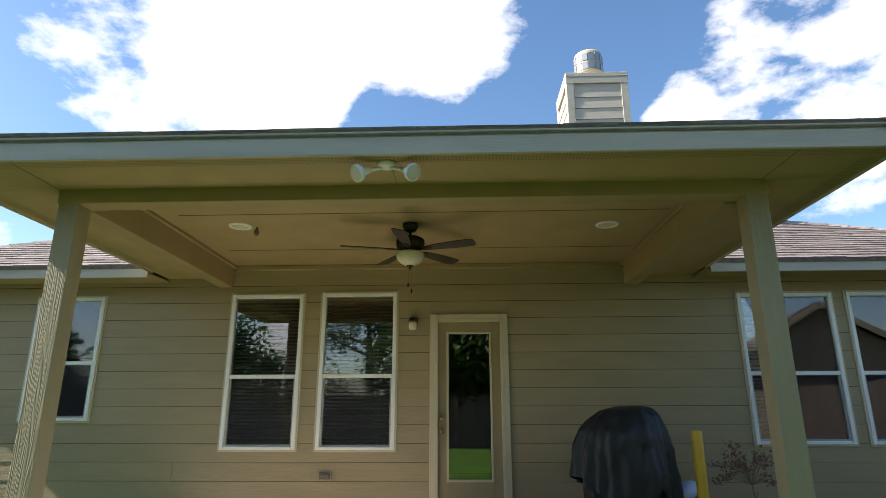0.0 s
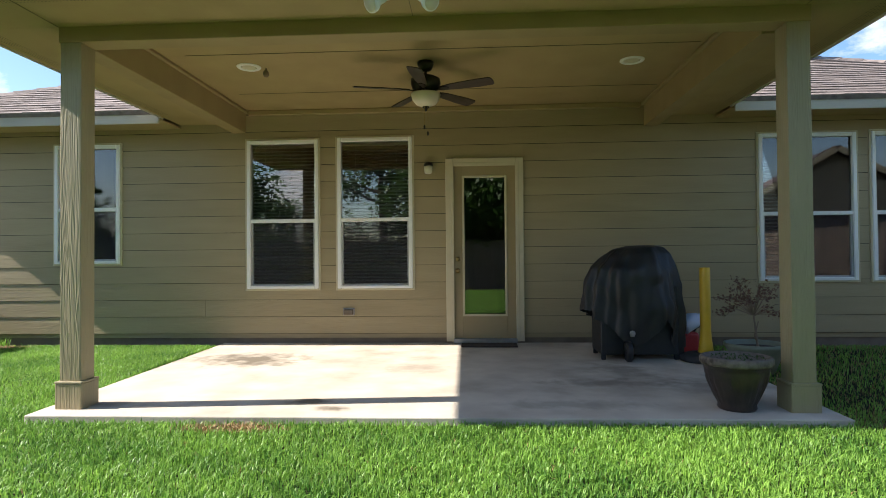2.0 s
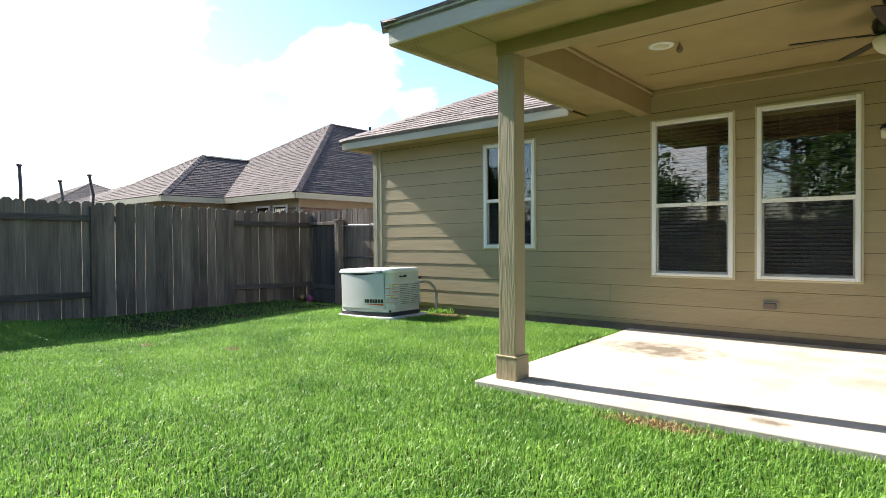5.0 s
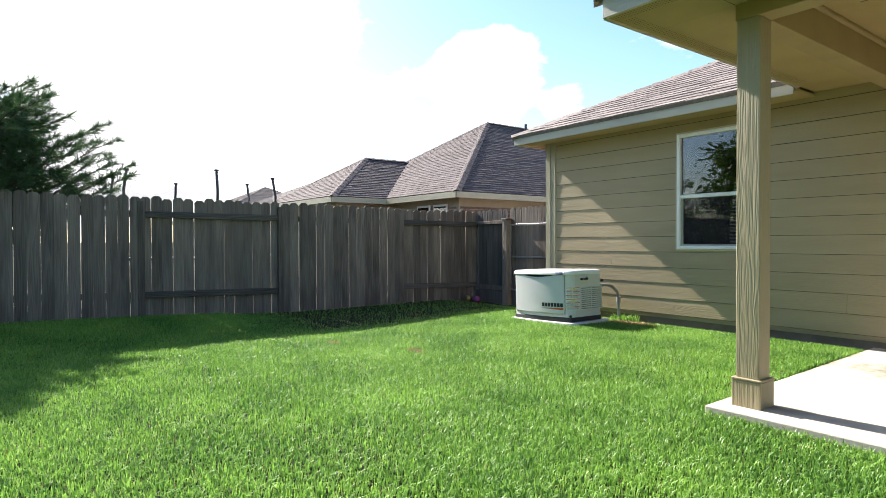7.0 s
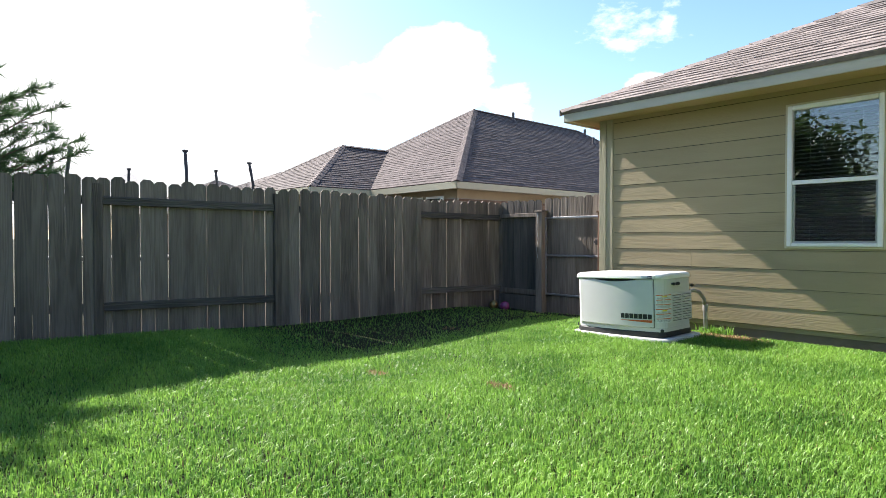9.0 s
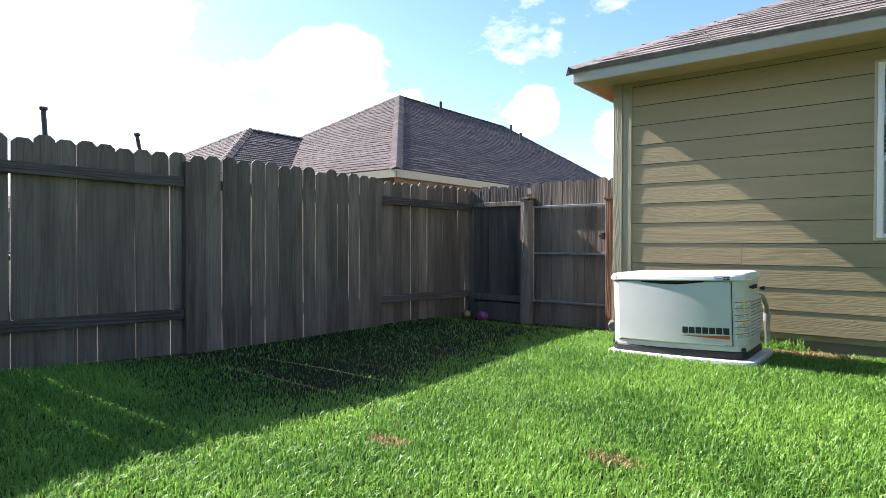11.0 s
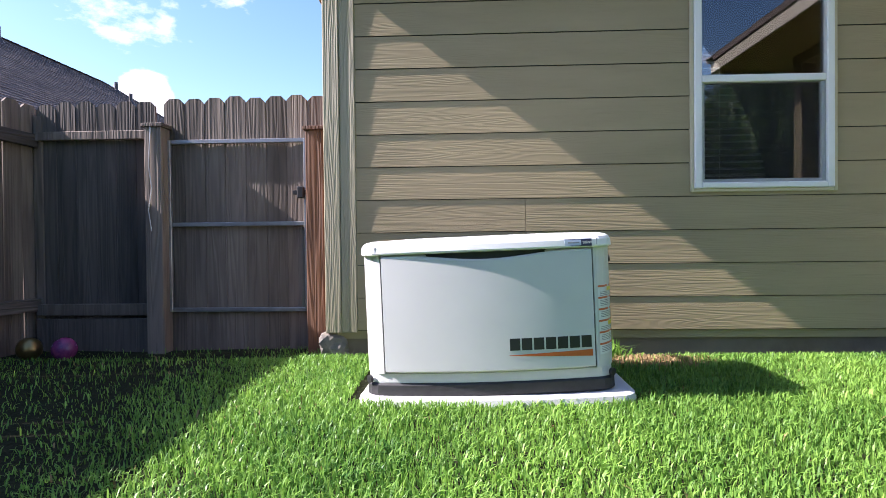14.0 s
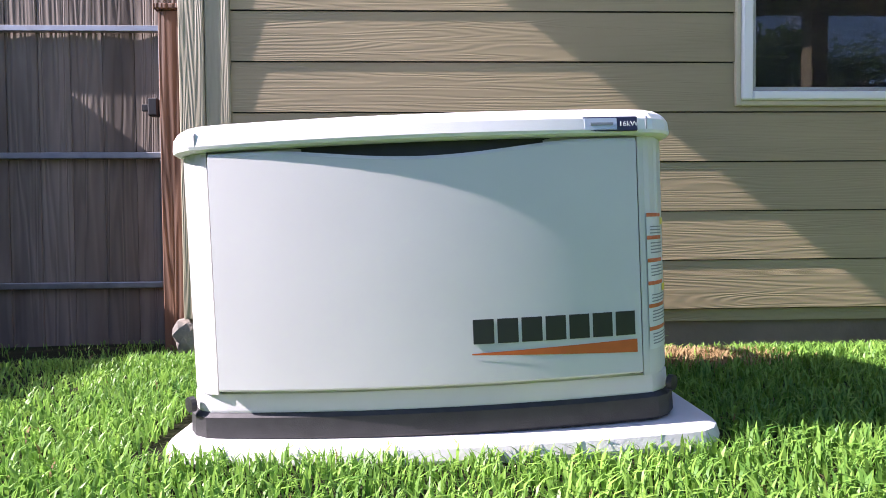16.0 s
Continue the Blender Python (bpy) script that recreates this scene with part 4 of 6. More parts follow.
def build_gate():
    rnd = random.Random(9)
    gy = 7.56
    f = empty("side_fence_panel", 0, gy, 0)
    tagged(f, "dark weathered fence panel beside the gate", "fence panel", kind="structure")
    x = -8.18
    while x < -7.45:
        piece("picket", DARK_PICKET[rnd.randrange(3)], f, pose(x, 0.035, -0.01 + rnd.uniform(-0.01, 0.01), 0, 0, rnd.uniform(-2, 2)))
        x += 0.143
    part("rail", box(-8.24, -7.43, -0.02, 0.02, 1.50, 1.56, 0.004), M["cedar"], f)
    part("rail", box(-8.24, -7.43, -0.02, 0.02, 0.28, 0.36, 0.004), M["cedar"], f)
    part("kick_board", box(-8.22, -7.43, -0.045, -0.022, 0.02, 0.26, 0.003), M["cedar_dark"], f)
    for px, m, top, nm in ((-7.35, M["cedar"], 1.565, "gate_post"), (-6.25, M["cedar_red"], 1.525, "gate_post")):
        p = link(nm, box(px - 0.06, px + 0.06, gy - 0.10, gy + 0.02, -0.1, top, 0.005), m)
        tagged(p, "weathered square wooden gate post with cap board", "post", group="gate posts")
        part("cap", box(px - 0.075, px + 0.075, gy - 0.115, gy + 0.035, top, top + 0.025, 0.004), m, p)
    g = empty("gate", -6.90, gy, 0)
    tagged(g, "closed weathered wooden gate with galvanized steel frame", "gate")
    x = -0.36
    while x < 0.72:
        piece("picket", PICKET[rnd.randrange(4)], g, pose(x, 0.03, 0.0 + rnd.uniform(-0.012, 0.012), 0, 0, rnd.uniform(-1.5, 1.5)))
        x += 0.1435
    for z in (0.315, 0.905, 1.475):
        part("frame_rail", box(-0.385, 0.565, -0.012, 0.016, z - 0.014, z + 0.014, 0.003), M["galv"], g)
    for x in (-0.385, 0.565):
        part("frame_upright", box(x - 0.012, x + 0.012, -0.016, 0.012, 0.301, 1.489, 0.003), M["galv"], g)
    bm = box(0.48, 0.62, -0.03, -0.015, 1.10, 1.13, 0.003)
    box(0.515, 0.56, -0.05, -0.012, 1.075, 1.155, 0.006, bm=bm)
    part("latch", bm, M["black"], g, "black gravity latch")
    for z in (0.38, 1.4):
        part("hinge", tube([(-0.41, -0.02, z - 0.05), (-0.41, -0.02, z + 0.05)], 0.012), M["galv"], g)
    w = link("hanging_wire", tube([(-7.36, gy - 0.105, 1.58), (-7.375, gy - 0.11, 1.3), (-7.355, gy - 0.108, 1.15), (-7.38, gy - 0.112, 1.0), (-7.36, gy - 0.11, 0.86)], 0.004, 6), M["galv"])
    tagged(w, "thin loose wire hanging down the gate post", "wire")


build_side_fence()
build_gate()


def build_back_fence():
    """The far side of the yard, seen in the window glass."""
    rnd = random.Random(5)
    f = empty("back_fence", 0, -6.5, 0)
    tagged(f, "weathered cedar privacy fence across the yard", "fence", kind="structure")
    for k in range(136):
        piece("picket", PICKET[rnd.randrange(4)], f, pose(-8.3 + k * 0.147, 0, 0.02, 0, 0, rnd.uniform(-2, 2)))
    for z in (0.36, 1.62):
        part("rail", box(-8.35, 13.8, -0.05, -0.012, z - 0.045, z + 0.045), M["cedar"], f)


build_back_fence()


def build_added_right_fence():
    """Unseen fence, added to close the yard and block low light from the right."""
    rnd = random.Random(15)
    f = empty("added_right_fence", 9.6, 0, 0)
    tagged(f, "added cedar fence closing the yard and blocking low sky light", "fence", kind="structure")
    for k in range(94):
        piece("picket", PICKET[rnd.randrange(4)], f, pose(0, -6.4 + k * 0.1435, 0.0, 0, 0, 90 + rnd.uniform(-1, 1)))
    for z in (0.40, 1.655):
        part("rail", box(0.012, 0.05, -6.45, 7.0, z - 0.045, z + 0.045), M["cedar_y"], f)


build_added_right_fence()


# ---- standby generator ----
def bowed(x0, x1, y0, y1, bow, r, n=14, side=0.012):
    """Outline of a box with a bowed front (low y) and rounded corners."""
    pts = []
    xm, hw = (x0 + x1) / 2, (x1 - x0) / 2

    def front(x):
        u = (x - xm) / hw
        return y0 - bow * (1 - u * u)
    lift = bow * (1 - ((hw - r) / hw) ** 2)
    for k in range(5):
        a = math.pi + k / 4 * math.pi / 2
        pts.append((x0 + r + r * math.cos(a), y0 + r - lift + r * math.sin(a)))
    for k in range(1, n):
        x = x0 + r + (x1 - x0 - 2 * r) * k / n
        pts.append((x, front(x)))
    for k in range(5):
        a = 1.5 * math.pi + k / 4 * math.pi / 2
        pts.append((x1 - r + r * math.cos(a), y0 + r - lift + r * math.sin(a)))
    for k in range(5):
        a = k / 4 * math.pi / 2
        pts.append((x1 - r + r * math.cos(a), y1 - r + r * math.sin(a)))
    for k in range(5):
        a = math.pi / 2 + k / 4 * math.pi / 2
        pts.append((x0 + r + r * math.cos(a), y1 - r + r * math.sin(a)))
    return pts


def loft(outlines, bm=None, cap=True):
    bm = bm or bmesh.new()
    rings = [[bm.verts.new((x, y, z)) for x, y in o] for o, z in outlines]
    n = len(rings[0])
    for a, b in zip(rings, rings[1:]):
        for i in range(n):
            bm.faces.new((a[i], a[(i + 1) % n], b[(i + 1) % n], b[i]))
    if cap:
        bm.faces.new(list(reversed(rings[0])))
        bm.faces.new(rings[-1])
    return bm


GEN_X, GEN_Y, GEN_Z = -5.136, 6.405, 0.122


def build_generator():
    g = new("generator")
    g.matrix_basis = pose(GEN_X, GEN_Y, GEN_Z, 0, -1.9, -1.0) @ Matrix.Diagonal((0.985, 1.0, 0.912, 1.0))
    tagged(g, "pale grey metal standby generator with white lid and dark base", "generator")
    W, D = 0.549, 0.325
    FY = -D
    bow = 0.05

    def fy(x, off=0.0):
        return FY - bow * (1 - (x / (W - 0.02)) ** 2) - off
    o = lambda inset, b=bow, r=0.095: bowed(-W + inset, W - inset, -D + inset, D - inset, b, r)
    part("base_skirt", loft([(o(0.002), 0.0), (o(-0.001), 0.006), (o(0.0), 0.052), (o(0.006), 0.060), (o(0.012), 0.062)]), M["rubber"], g, "black ribbed plastic base skirt")
    part("lower_body", loft([(o(0.009), 0.058), (o(0.008), 0.066), (o(0.009), 0.104), (o(0.014), 0.108)]), M["gen"], g, smooth=False)
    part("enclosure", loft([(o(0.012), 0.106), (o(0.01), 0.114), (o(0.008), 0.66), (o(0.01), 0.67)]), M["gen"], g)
    # solid black strip stands in for the shade under the lid
    part("hood_gap", loft([(bowed(-W + 0.10, W - 0.10, -D + 0.003, -D + 0.1, bow, 0.01), 0.58), (bowed(-W + 0.10, W - 0.10, -D + 0.003, -D + 0.1, bow, 0.01), 0.665)]), M["black"], g, "black strip for the shaded gap under the lid")
    # corner columns
    for s in (-1, 1):
        x0, x1 = (-W + 0.004, -W + 0.09) if s < 0 else (W - 0.09, W - 0.004)
        pts = []
        for k in range(7):
            u = k / 6
            x = x0 + (x1 - x0) * u
            edge = (x - x0) if s < 0 else (x1 - x)
            y = fy(x, 0.002) + 0.085 * max(0.0, 1 - edge / 0.085) ** 2.2
            pts.append((x, y))
        back = -D + 0.16
        outl = pts + [(x1, back), (x0, back)]
        part("corner_column", loft([(outl, 0.106), (outl, 0.672)]), M["gen"], g)
    # front access door: one bowed sheet with a scooped top edge
    bm = bmesh.new()
    n = 30
    xa, xb = -W + 0.098, W - 0.098
    grid = []
    for k in range(n + 1):
        x = xa + (xb - xa) * k / n
        u = (x - xa) / (xb - xa)
        scoop = 0.027 * max(0.0, math.sin(math.pi * min(1, max(0, (u - 0.13) / 0.74)))) ** 1.5
        col = [bm.verts.new((x, fy(x, 0.013), 0.116)), bm.verts.new((x, fy(x, 0.017), 0.121)), bm.verts.new((x, fy(x, 0.017), 0.50)),
               bm.verts.new((x, fy(x, 0.017), 0.650 - scoop)), bm.verts.new((x, fy(x, 0.010), 0.658 - scoop)), bm.verts.new((x, fy(x, -0.004), 0.658 - scoop)), bm.verts.new((x, fy(x, -0.004), 0.116))]
        grid.append(col)
    for a, b in zip(grid, grid[1:]):
        for i in range(7):
            bm.faces.new((a[i], b[i], b[(i + 1) % 7], a[(i + 1) % 7]))
    bm.faces.new(grid[0])
    bm.faces.new(list(reversed(grid[-1])))
    part("access_door", bm, M["gen"], g, "bowed pale grey front panel", smooth=False)
    # black sheet behind the door edge, in place of shade in the reveal
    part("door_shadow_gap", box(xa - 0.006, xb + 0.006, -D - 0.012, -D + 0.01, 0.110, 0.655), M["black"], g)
    # lid: rounded, with an overhanging front lip and a raised rear crown
    def lo(inset, b):
        return bowed(-W + inset, W - inset, -D + inset * 0.8 - 0.012, D - inset, b, 0.105)
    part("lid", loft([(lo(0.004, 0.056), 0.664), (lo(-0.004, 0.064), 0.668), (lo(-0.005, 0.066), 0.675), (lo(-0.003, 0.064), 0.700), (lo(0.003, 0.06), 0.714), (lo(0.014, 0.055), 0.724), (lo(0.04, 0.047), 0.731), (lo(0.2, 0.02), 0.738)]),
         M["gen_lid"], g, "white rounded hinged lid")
    for x in (-W + 0.075, W - 0.075):
        part("lid_seam", box(x - 0.0015, x + 0.0015, fy(x, 0.024), fy(x, 0.0175), 0.676, 0.705), M["text_line"], g)
    # lifting slots in the lower corners
    for s in (-1, 1):
        bm = lathe([(0.018, 0), (0.018, 0.012), (0.0, 0.013)], 14)
        q = part("lift_slot", bm, M["black"], g, "black lifting slot")
        q.matrix_basis = pose(s * (W - 0.026), FY + 0.012, 0.080, 90, 0, 45 * s)
    # badge on the lid
    bm = box(-0.06, 0.06, -0.003, 0.0, -0.0165, 0.0165, 0.002)
    bd = part("badge", bm, M["navy"], g, "small navy rating badge")
    bd.matrix_basis = pose(0.392, fy(0.392, 0.0235), 0.687, -4, 0, 6.5)
    part("badge_field", box(-0.056, 0.014, -0.0045, -0.003, -0.013, 0.013), M["label_blue"], bd)
    part("badge_print", box(-0.043, 0.006, -0.0055, -0.0045, -0.003, 0.003), M["text_line"], bd)
    add_text("rating_text", "16kW", 0.017, M["label_white"], bd, pose(0.0185, -0.0045, -0.006, 90, 0, 0))
    # maker's mark as plain shapes: seven dark blocks over an orange wedge
    bx0, bx1 = 0.085, 0.440
    lz0, lz1 = 0.207, 0.262
    cw = (bx1 - bx0) / 7
    for k in range(7):
        xc = bx0 + (k + 0.5) * cw
        bm = box(-cw * 0.43, cw * 0.43, -0.0012, 0.0, lz0, lz1, 0.0004)
        q = part("mark_block", bm, M["ink"], g)
        q.matrix_basis = pose(xc, fy(xc, 0.0175), 0, 0, 0, math.degrees(2 * bow * xc / (W - 0.02) ** 2))
    bm = bmesh.new()
    top, bot = [], []
    for k in range(13):
        x = bx0 + (bx1 - bx0) * k / 12
        z1 = 0.186 + 0.011 * k / 12
        bot.append(bm.verts.new((x, fy(x, 0.0185), 0.183 - 0.017 * k / 12)))
        top.append(bm.verts.new((x, fy(x, 0.0185), z1)))
    for k in range(12):
        bm.faces.new((bot[k], bot[k + 1], top[k + 1], top[k]))
    part("mark_wedge", bm, M["orange"], g, "orange wedge stripe")
    # warning label sheet wrapped round the right front column
    def strip(z0, z1, material, off, nm, u0=0.0, u1=1.0, label=""):
        bm = bmesh.new()
        cols = []
        for k in range(11):
            u = u0 + (u1 - u0) * k / 10
            s = u * 0.15
            x = min(W - 0.074 + s, W - 0.0044)
            y = fy(x, 0.002) + 0.085 * max(0.0, 1 - (W - 0.004 - x) / 0.085) ** 2.2 + max(0.0, s - 0.0696)
            n = Vector((0.1 + u * 0.9, u - 1.0, 0)).normalized() * (off + 0.001)
            cols.append((bm.verts.new((x + n.x, y + n.y, z0)), bm.verts.new((x + n.x, y + n.y, z1))))
        for (a0, a1), (b0, b1) in zip(cols, cols[1:]):
            bm.faces.new((a0, b0, b1, a1))
        return part(nm, bm, material, g, label)
    strip(0.165, 0.487, M["label_white"], 0.0012, "label_sheet", label="white warning label sheet")
    z = 0.485
    for k in range(6):
        strip(z - 0.009, z, M["orange"], 0.0022, "label_header", label="orange warning header")
        rows = 3 if k in (0, 3) else 4
        for j in range(rows):
            zz = z - (0.031 if rows == 3 else 0.016) - j * 0.0075
            strip(zz - 0.0028, zz, M["text_line"], 0.0022, "label_line", 0.06, 0.92 - 0.09 * (j % 2))
        if k in (0, 3):
            tri = strip(z - 0.028, z - 0.011, M["yellow_print"], 0.0028, "hazard_triangle", 0.30, 0.46, "yellow hazard mark")
        z -= 0.0535
    # side louvres
    side = part("louvre_panel", box(W - 0.016, W - 0.005, -D + 0.19, D - 0.03, 0.16, 0.50, 0.003), M["gen"], g)
    lm = bmesh.new()
    v = [lm.verts.new(c) for c in ((0, -0.095, 0), (0.012, -0.095, -0.008), (0.0, -0.095, -0.013), (0, 0.095, 0), (0.012, 0.095, -0.008), (0.0, 0.095, -0.013))]
    for f in ((0, 1, 4, 3), (1, 2, 5, 4), (0, 2, 1), (3, 4, 5)):
        lm.faces.new([v[i] for i in f])
    bmesh.ops.recalc_face_normals(lm, faces=lm.faces)
    me = bpy.data.meshes.new("louvre")
    lm.to_mesh(me)
    lm.free()
    me.materials.append(M["gen"])
    # grey strip painted as the shaded slot below each louvre
    gap = boxmesh("louvre_gap", (-0.001, 0.0012, -0.09, 0.09, -0.0215, -0.0145), M["louvre_shade"])
    for col in (-D + 0.295, -D + 0.505):
        for k in range(11):
            piece("louvre", me, side, pose(W - 0.005, col, 0.485 - k * 0.029))
            piece("louvre_gap", gap, side, pose(W - 0.005, col, 0.485 - k * 0.029))
    for y, z, r in ((-D + 0.20, 0.60, 0.017), (-D + 0.26, 0.597, 0.013), (-D + 0.295, 0.603, 0.02), (D - 0.05, 0.565, 0.02)):
        q = part("latch_knob", lathe([(r * 0.6, 0), (r * 0.6, 0.012), (r, 0.018), (r * 0.9, 0.034), (0.0, 0.038)], 14), M["black"], g)
        q.matrix_basis = pose(W - 0.008, y, z, 0, 90, 0)
    cx, cy = -4.625, 7.07
    c = link("conduit", tube([(cx - 0.03, GEN_Y + 0.28, 0.58), (cx - 0.025, cy - 0.24, 0.585), (cx - 0.02, cy - 0.12, 0.56), (cx - 0.005, cy - 0.03, 0.48), (cx, cy, 0.38)], 0.021, 12), M["grey_plastic"], smooth=True)
    tagged(c, "grey flexible conduit from generator down into the ground", "conduit")
    part("coupling", tube([(cx, cy, 0.41), (cx, cy, 0.33)], 0.029, 12), M["grey_plastic"], c)
    part("riser", tube([(cx, cy, 0.34), (cx + 0.012, cy, 0.0)], 0.023, 12), M["galv"], c)
    p = link("generator_pad", loft([(bowed(-0.605, 0.605, -0.383, 0.39, 0.05, 0.09), 0.0), (bowed(-0.61, 0.61, -0.388, 0.395, 0.05, 0.09), 0.03), (bowed(-0.605, 0.605, -0.383, 0.39, 0.05, 0.09), 0.052), (bowed(-0.595, 0.595, -0.373, 0.38, 0.05, 0.09), 0.058)]), M["pad"])
    p.matrix_basis = pose(GEN_X + 0.022, GEN_Y, GEN_Z - 0.0585, 0, -1.4, -1.0) @ Matrix.Diagonal((0.975, 1.0, 1.0, 1.0))
    tagged(p, "pale composite pad under the generator", "pad")


def add_text(name, words, size, material, parent, m):
    cu = bpy.data.curves.new(name, "FONT")
    cu.body, cu.size, cu.extrude = words, size, 0.0004
    tmp = bpy.data.objects.new(name + "_tmp", cu)
    scene.collection.objects.link(tmp)
    dg = bpy.context.evaluated_depsgraph_get()
    me = bpy.data.meshes.new_from_object(tmp.evaluated_get(dg))
    bpy.data.objects.remove(tmp)
    me.materials.clear()
    me.materials.append(material)
    ob = new(name, me)
    ob.parent = parent
    ob.matrix_basis = m
    return ob


build_generator()


# ---- neighbouring houses ----
def build_neighbor(name, label, x0, x1, y0, y1, z, slope, rows, windows=(), inset=None):
    h = empty(name)
    tagged(h, label, "house")
    ov = 0.45
    part("wall", box(x0 + ov, x1 - ov, y0 + ov, y1 - ov, 0, z - 0.1), M["tan_wall"], h)
    bm = boxmesh("brick", (-0.01, 0.012, -0.1, 0.1, -0.03, 0.03), M["far_brick"])
    if windows:
        wall = part("brick_wall", box(x0 + ov + 0.02, x1 - ov - 0.02, y0 + ov - 0.05, y0 + ov - 0.01, 0, z - 0.35), M["mortar"], h)
        me = boxmesh("brick", (-0.1, 0.1, -0.012, 0.01, -0.03, 0.03), M["far_brick"])
        for j in range(6):
            for i in range(26):
                piece("brick", me, wall, pose(x1 - ov - 0.15 - i * 0.212 - (0.1 if j % 2 else 0), y0 + ov - 0.055, z - 0.4 - j * 0.075))
        wall2 = part("brick_wall", box(x1 - ov + 0.01, x1 - ov + 0.05, y0 + ov - 0.03, y1 - ov, 0, z - 0.35), M["mortar"], h)
        for j in range(6):
            for i in range(40):
                piece("brick", bm, wall2, pose(x1 - ov + 0.055, y0 + ov + 0.1 + i * 0.212 + (0.1 if j % 2 else 0), z - 0.4 - j * 0.075))
    for d in ((x0, x1, y0 - 0.02, y0 + 0.005), (x0, x1, y1 - 0.005, y1 + 0.02), (x0 - 0.02, x0 + 0.005, y0 + 0.006, y1 - 0.006), (x1 - 0.005, x1 + 0.02, y0 + 0.006, y1 - 0.006)):
        part("fascia", box(*d, z - 0.17, z - 0.015), M["casing"], h)
    part("soffit", box(x0 + 0.006, x1 - 0.006, y0 + 0.006, y1 - 0.006, z - 0.12, z - 0.1), M["casing"], h)
    for wx0, wx1, wz0, wz1 in windows:
        w = part("window", box(wx0, wx1, y0 + ov - 0.09, y0 + ov - 0.06, wz0, wz1), M["white"], h)
        part("pane", box(wx0 + 0.06, wx1 - 0.06, y0 + ov - 0.1, y0 + ov - 0.091, wz0 + 0.06, wz1 - 0.06), M["glass"], w)
    r = hip_roof(name + "_roof", label, x0, x1, y0, y1, z, slope, M["shingle_far"], rows, inset=inset)
    for c in list(r.children):
        c.parent = h
    bpy.data.objects.remove(r)
    return h


build_neighbor("neighbor_house", "tan neighbouring house with brown-grey shingled hip roof", -19.95, -11.45, 9.6, 25.1, 2.48, 0.703, 40, windows=((-12.95, -12.3, 0.9, 2.2), (-13.75, -13.1, 0.9, 2.2)), inset=4.8)


def build_vents():
    nb = bpy.data.objects["neighbor_house"]
    for x, y, z, h in ((-15.44, 16.1, 5.24, 0.34), (-15.35, 20.3, 5.18, 0.3), (-14.75, 20.0, 4.76, 0.3)):
        v = part("vent_pipe", tube([(x, y, z - 0.1), (x, y, z + h)], 0.05, 8), M["pole"], nb, "dark roof vent pipe")
        part("vent_collar", lathe([(0.14, 0.0), (0.08, 0.12), (0.06, 0.14)], 10, (x, y, z - 0.05)), M["pole"], v)


build_vents()
build_neighbor("neighbor_wing", "lower wing of the neighbouring house with hip roof", -20.02, -14.86, 7.77, 15.2, 2.48, 0.61, 24)


# ---- lawn: blades as one mesh ----
def blades(name, label, pts, hgt, wid, material, seed, lean=0.45, pale=None):
    rng = np.random.default_rng(seed)
    n = len(pts)
    x, y, z = pts[:, 0], pts[:, 1], pts[:, 2]
    a = rng.uniform(0, 2 * np.pi, n)
    h = hgt * rng.uniform(0.4, 1.35, n)
    w = wid * rng.uniform(0.7, 1.3, n)
    ln = lean * rng.uniform(0.1, 1.2, n)
    dirx, diry = np.cos(a), np.sin(a)
    px, py = -diry * w / 2, dirx * w / 2
    v = np.empty((n, 5, 3))
    v[:, 0] = np.stack([x - px, y - py, z - 0.008], 1)
    v[:, 1] = np.stack([x + px, y + py, z - 0.008], 1)
    mx, my, mz = x + dirx * h * ln * 0.35, y + diry * h * ln * 0.35, z + h * 0.6
    v[:, 2] = np.stack([mx + px * 0.85, my + py * 0.85, mz], 1)
    v[:, 3] = np.stack([mx - px * 0.85, my - py * 0.85, mz], 1)
    v[:, 4] = np.stack([x + dirx * h * ln, y + diry * h * ln, z + h * (1 - 0.25 * ln)], 1)
    base = np.arange(n)[:, None] * 5
    loops = np.concatenate([base + np.array([[0, 1, 2, 3]]), base + np.array([[3, 2, 4]])], 1).ravel()
    me = bpy.data.meshes.new(name)
    me.vertices.add(n * 5)
    me.vertices.foreach_set("co", v.ravel())
    me.loops.add(n * 7)
    me.loops.foreach_set("vertex_index", loops.astype(np.int32))
    me.polygons.add(n * 2)
    starts = np.empty((n, 2), np.int32)
    starts[:, 0] = np.arange(n) * 7
    starts[:, 1] = starts[:, 0] + 4
    me.polygons.foreach_set("loop_start", starts.ravel())
    me.update(calc_edges=True)
    me.validate()
    me.materials.append(material)
    ob = new(name, me)
    return tagged(ob, label, "grass", kind="stuff")


def np_ground(x, y):
    def s(a, b, v):
        u = np.clip((v - a) / (b - a), 0, 1)
        return u * u * (3 - 2 * u)
    return (0.085 * s(3.4, 6.2, y) - 0.05 * s(6.9, 7.2, y)) * s(12.0, 9.0, np.abs(x)) * s(14, 9, y) + 0.14 * s(-6.4, -8.8, x) * s(6.4, 0.5, y) * s(-13.0, -10.0, x)


PATCHES = [(-0.2, 3.93, 0.42, 0.10), (-4.75, 3.75, 0.15, 0.07), (-5.75, 3.3, 0.15, 0.08), (-4.28, 6.92, 0.42, 0.26), (4.6, 4.3, 0.5, 0.35), (-6.9, 5.2, 0.16, 0.1)]


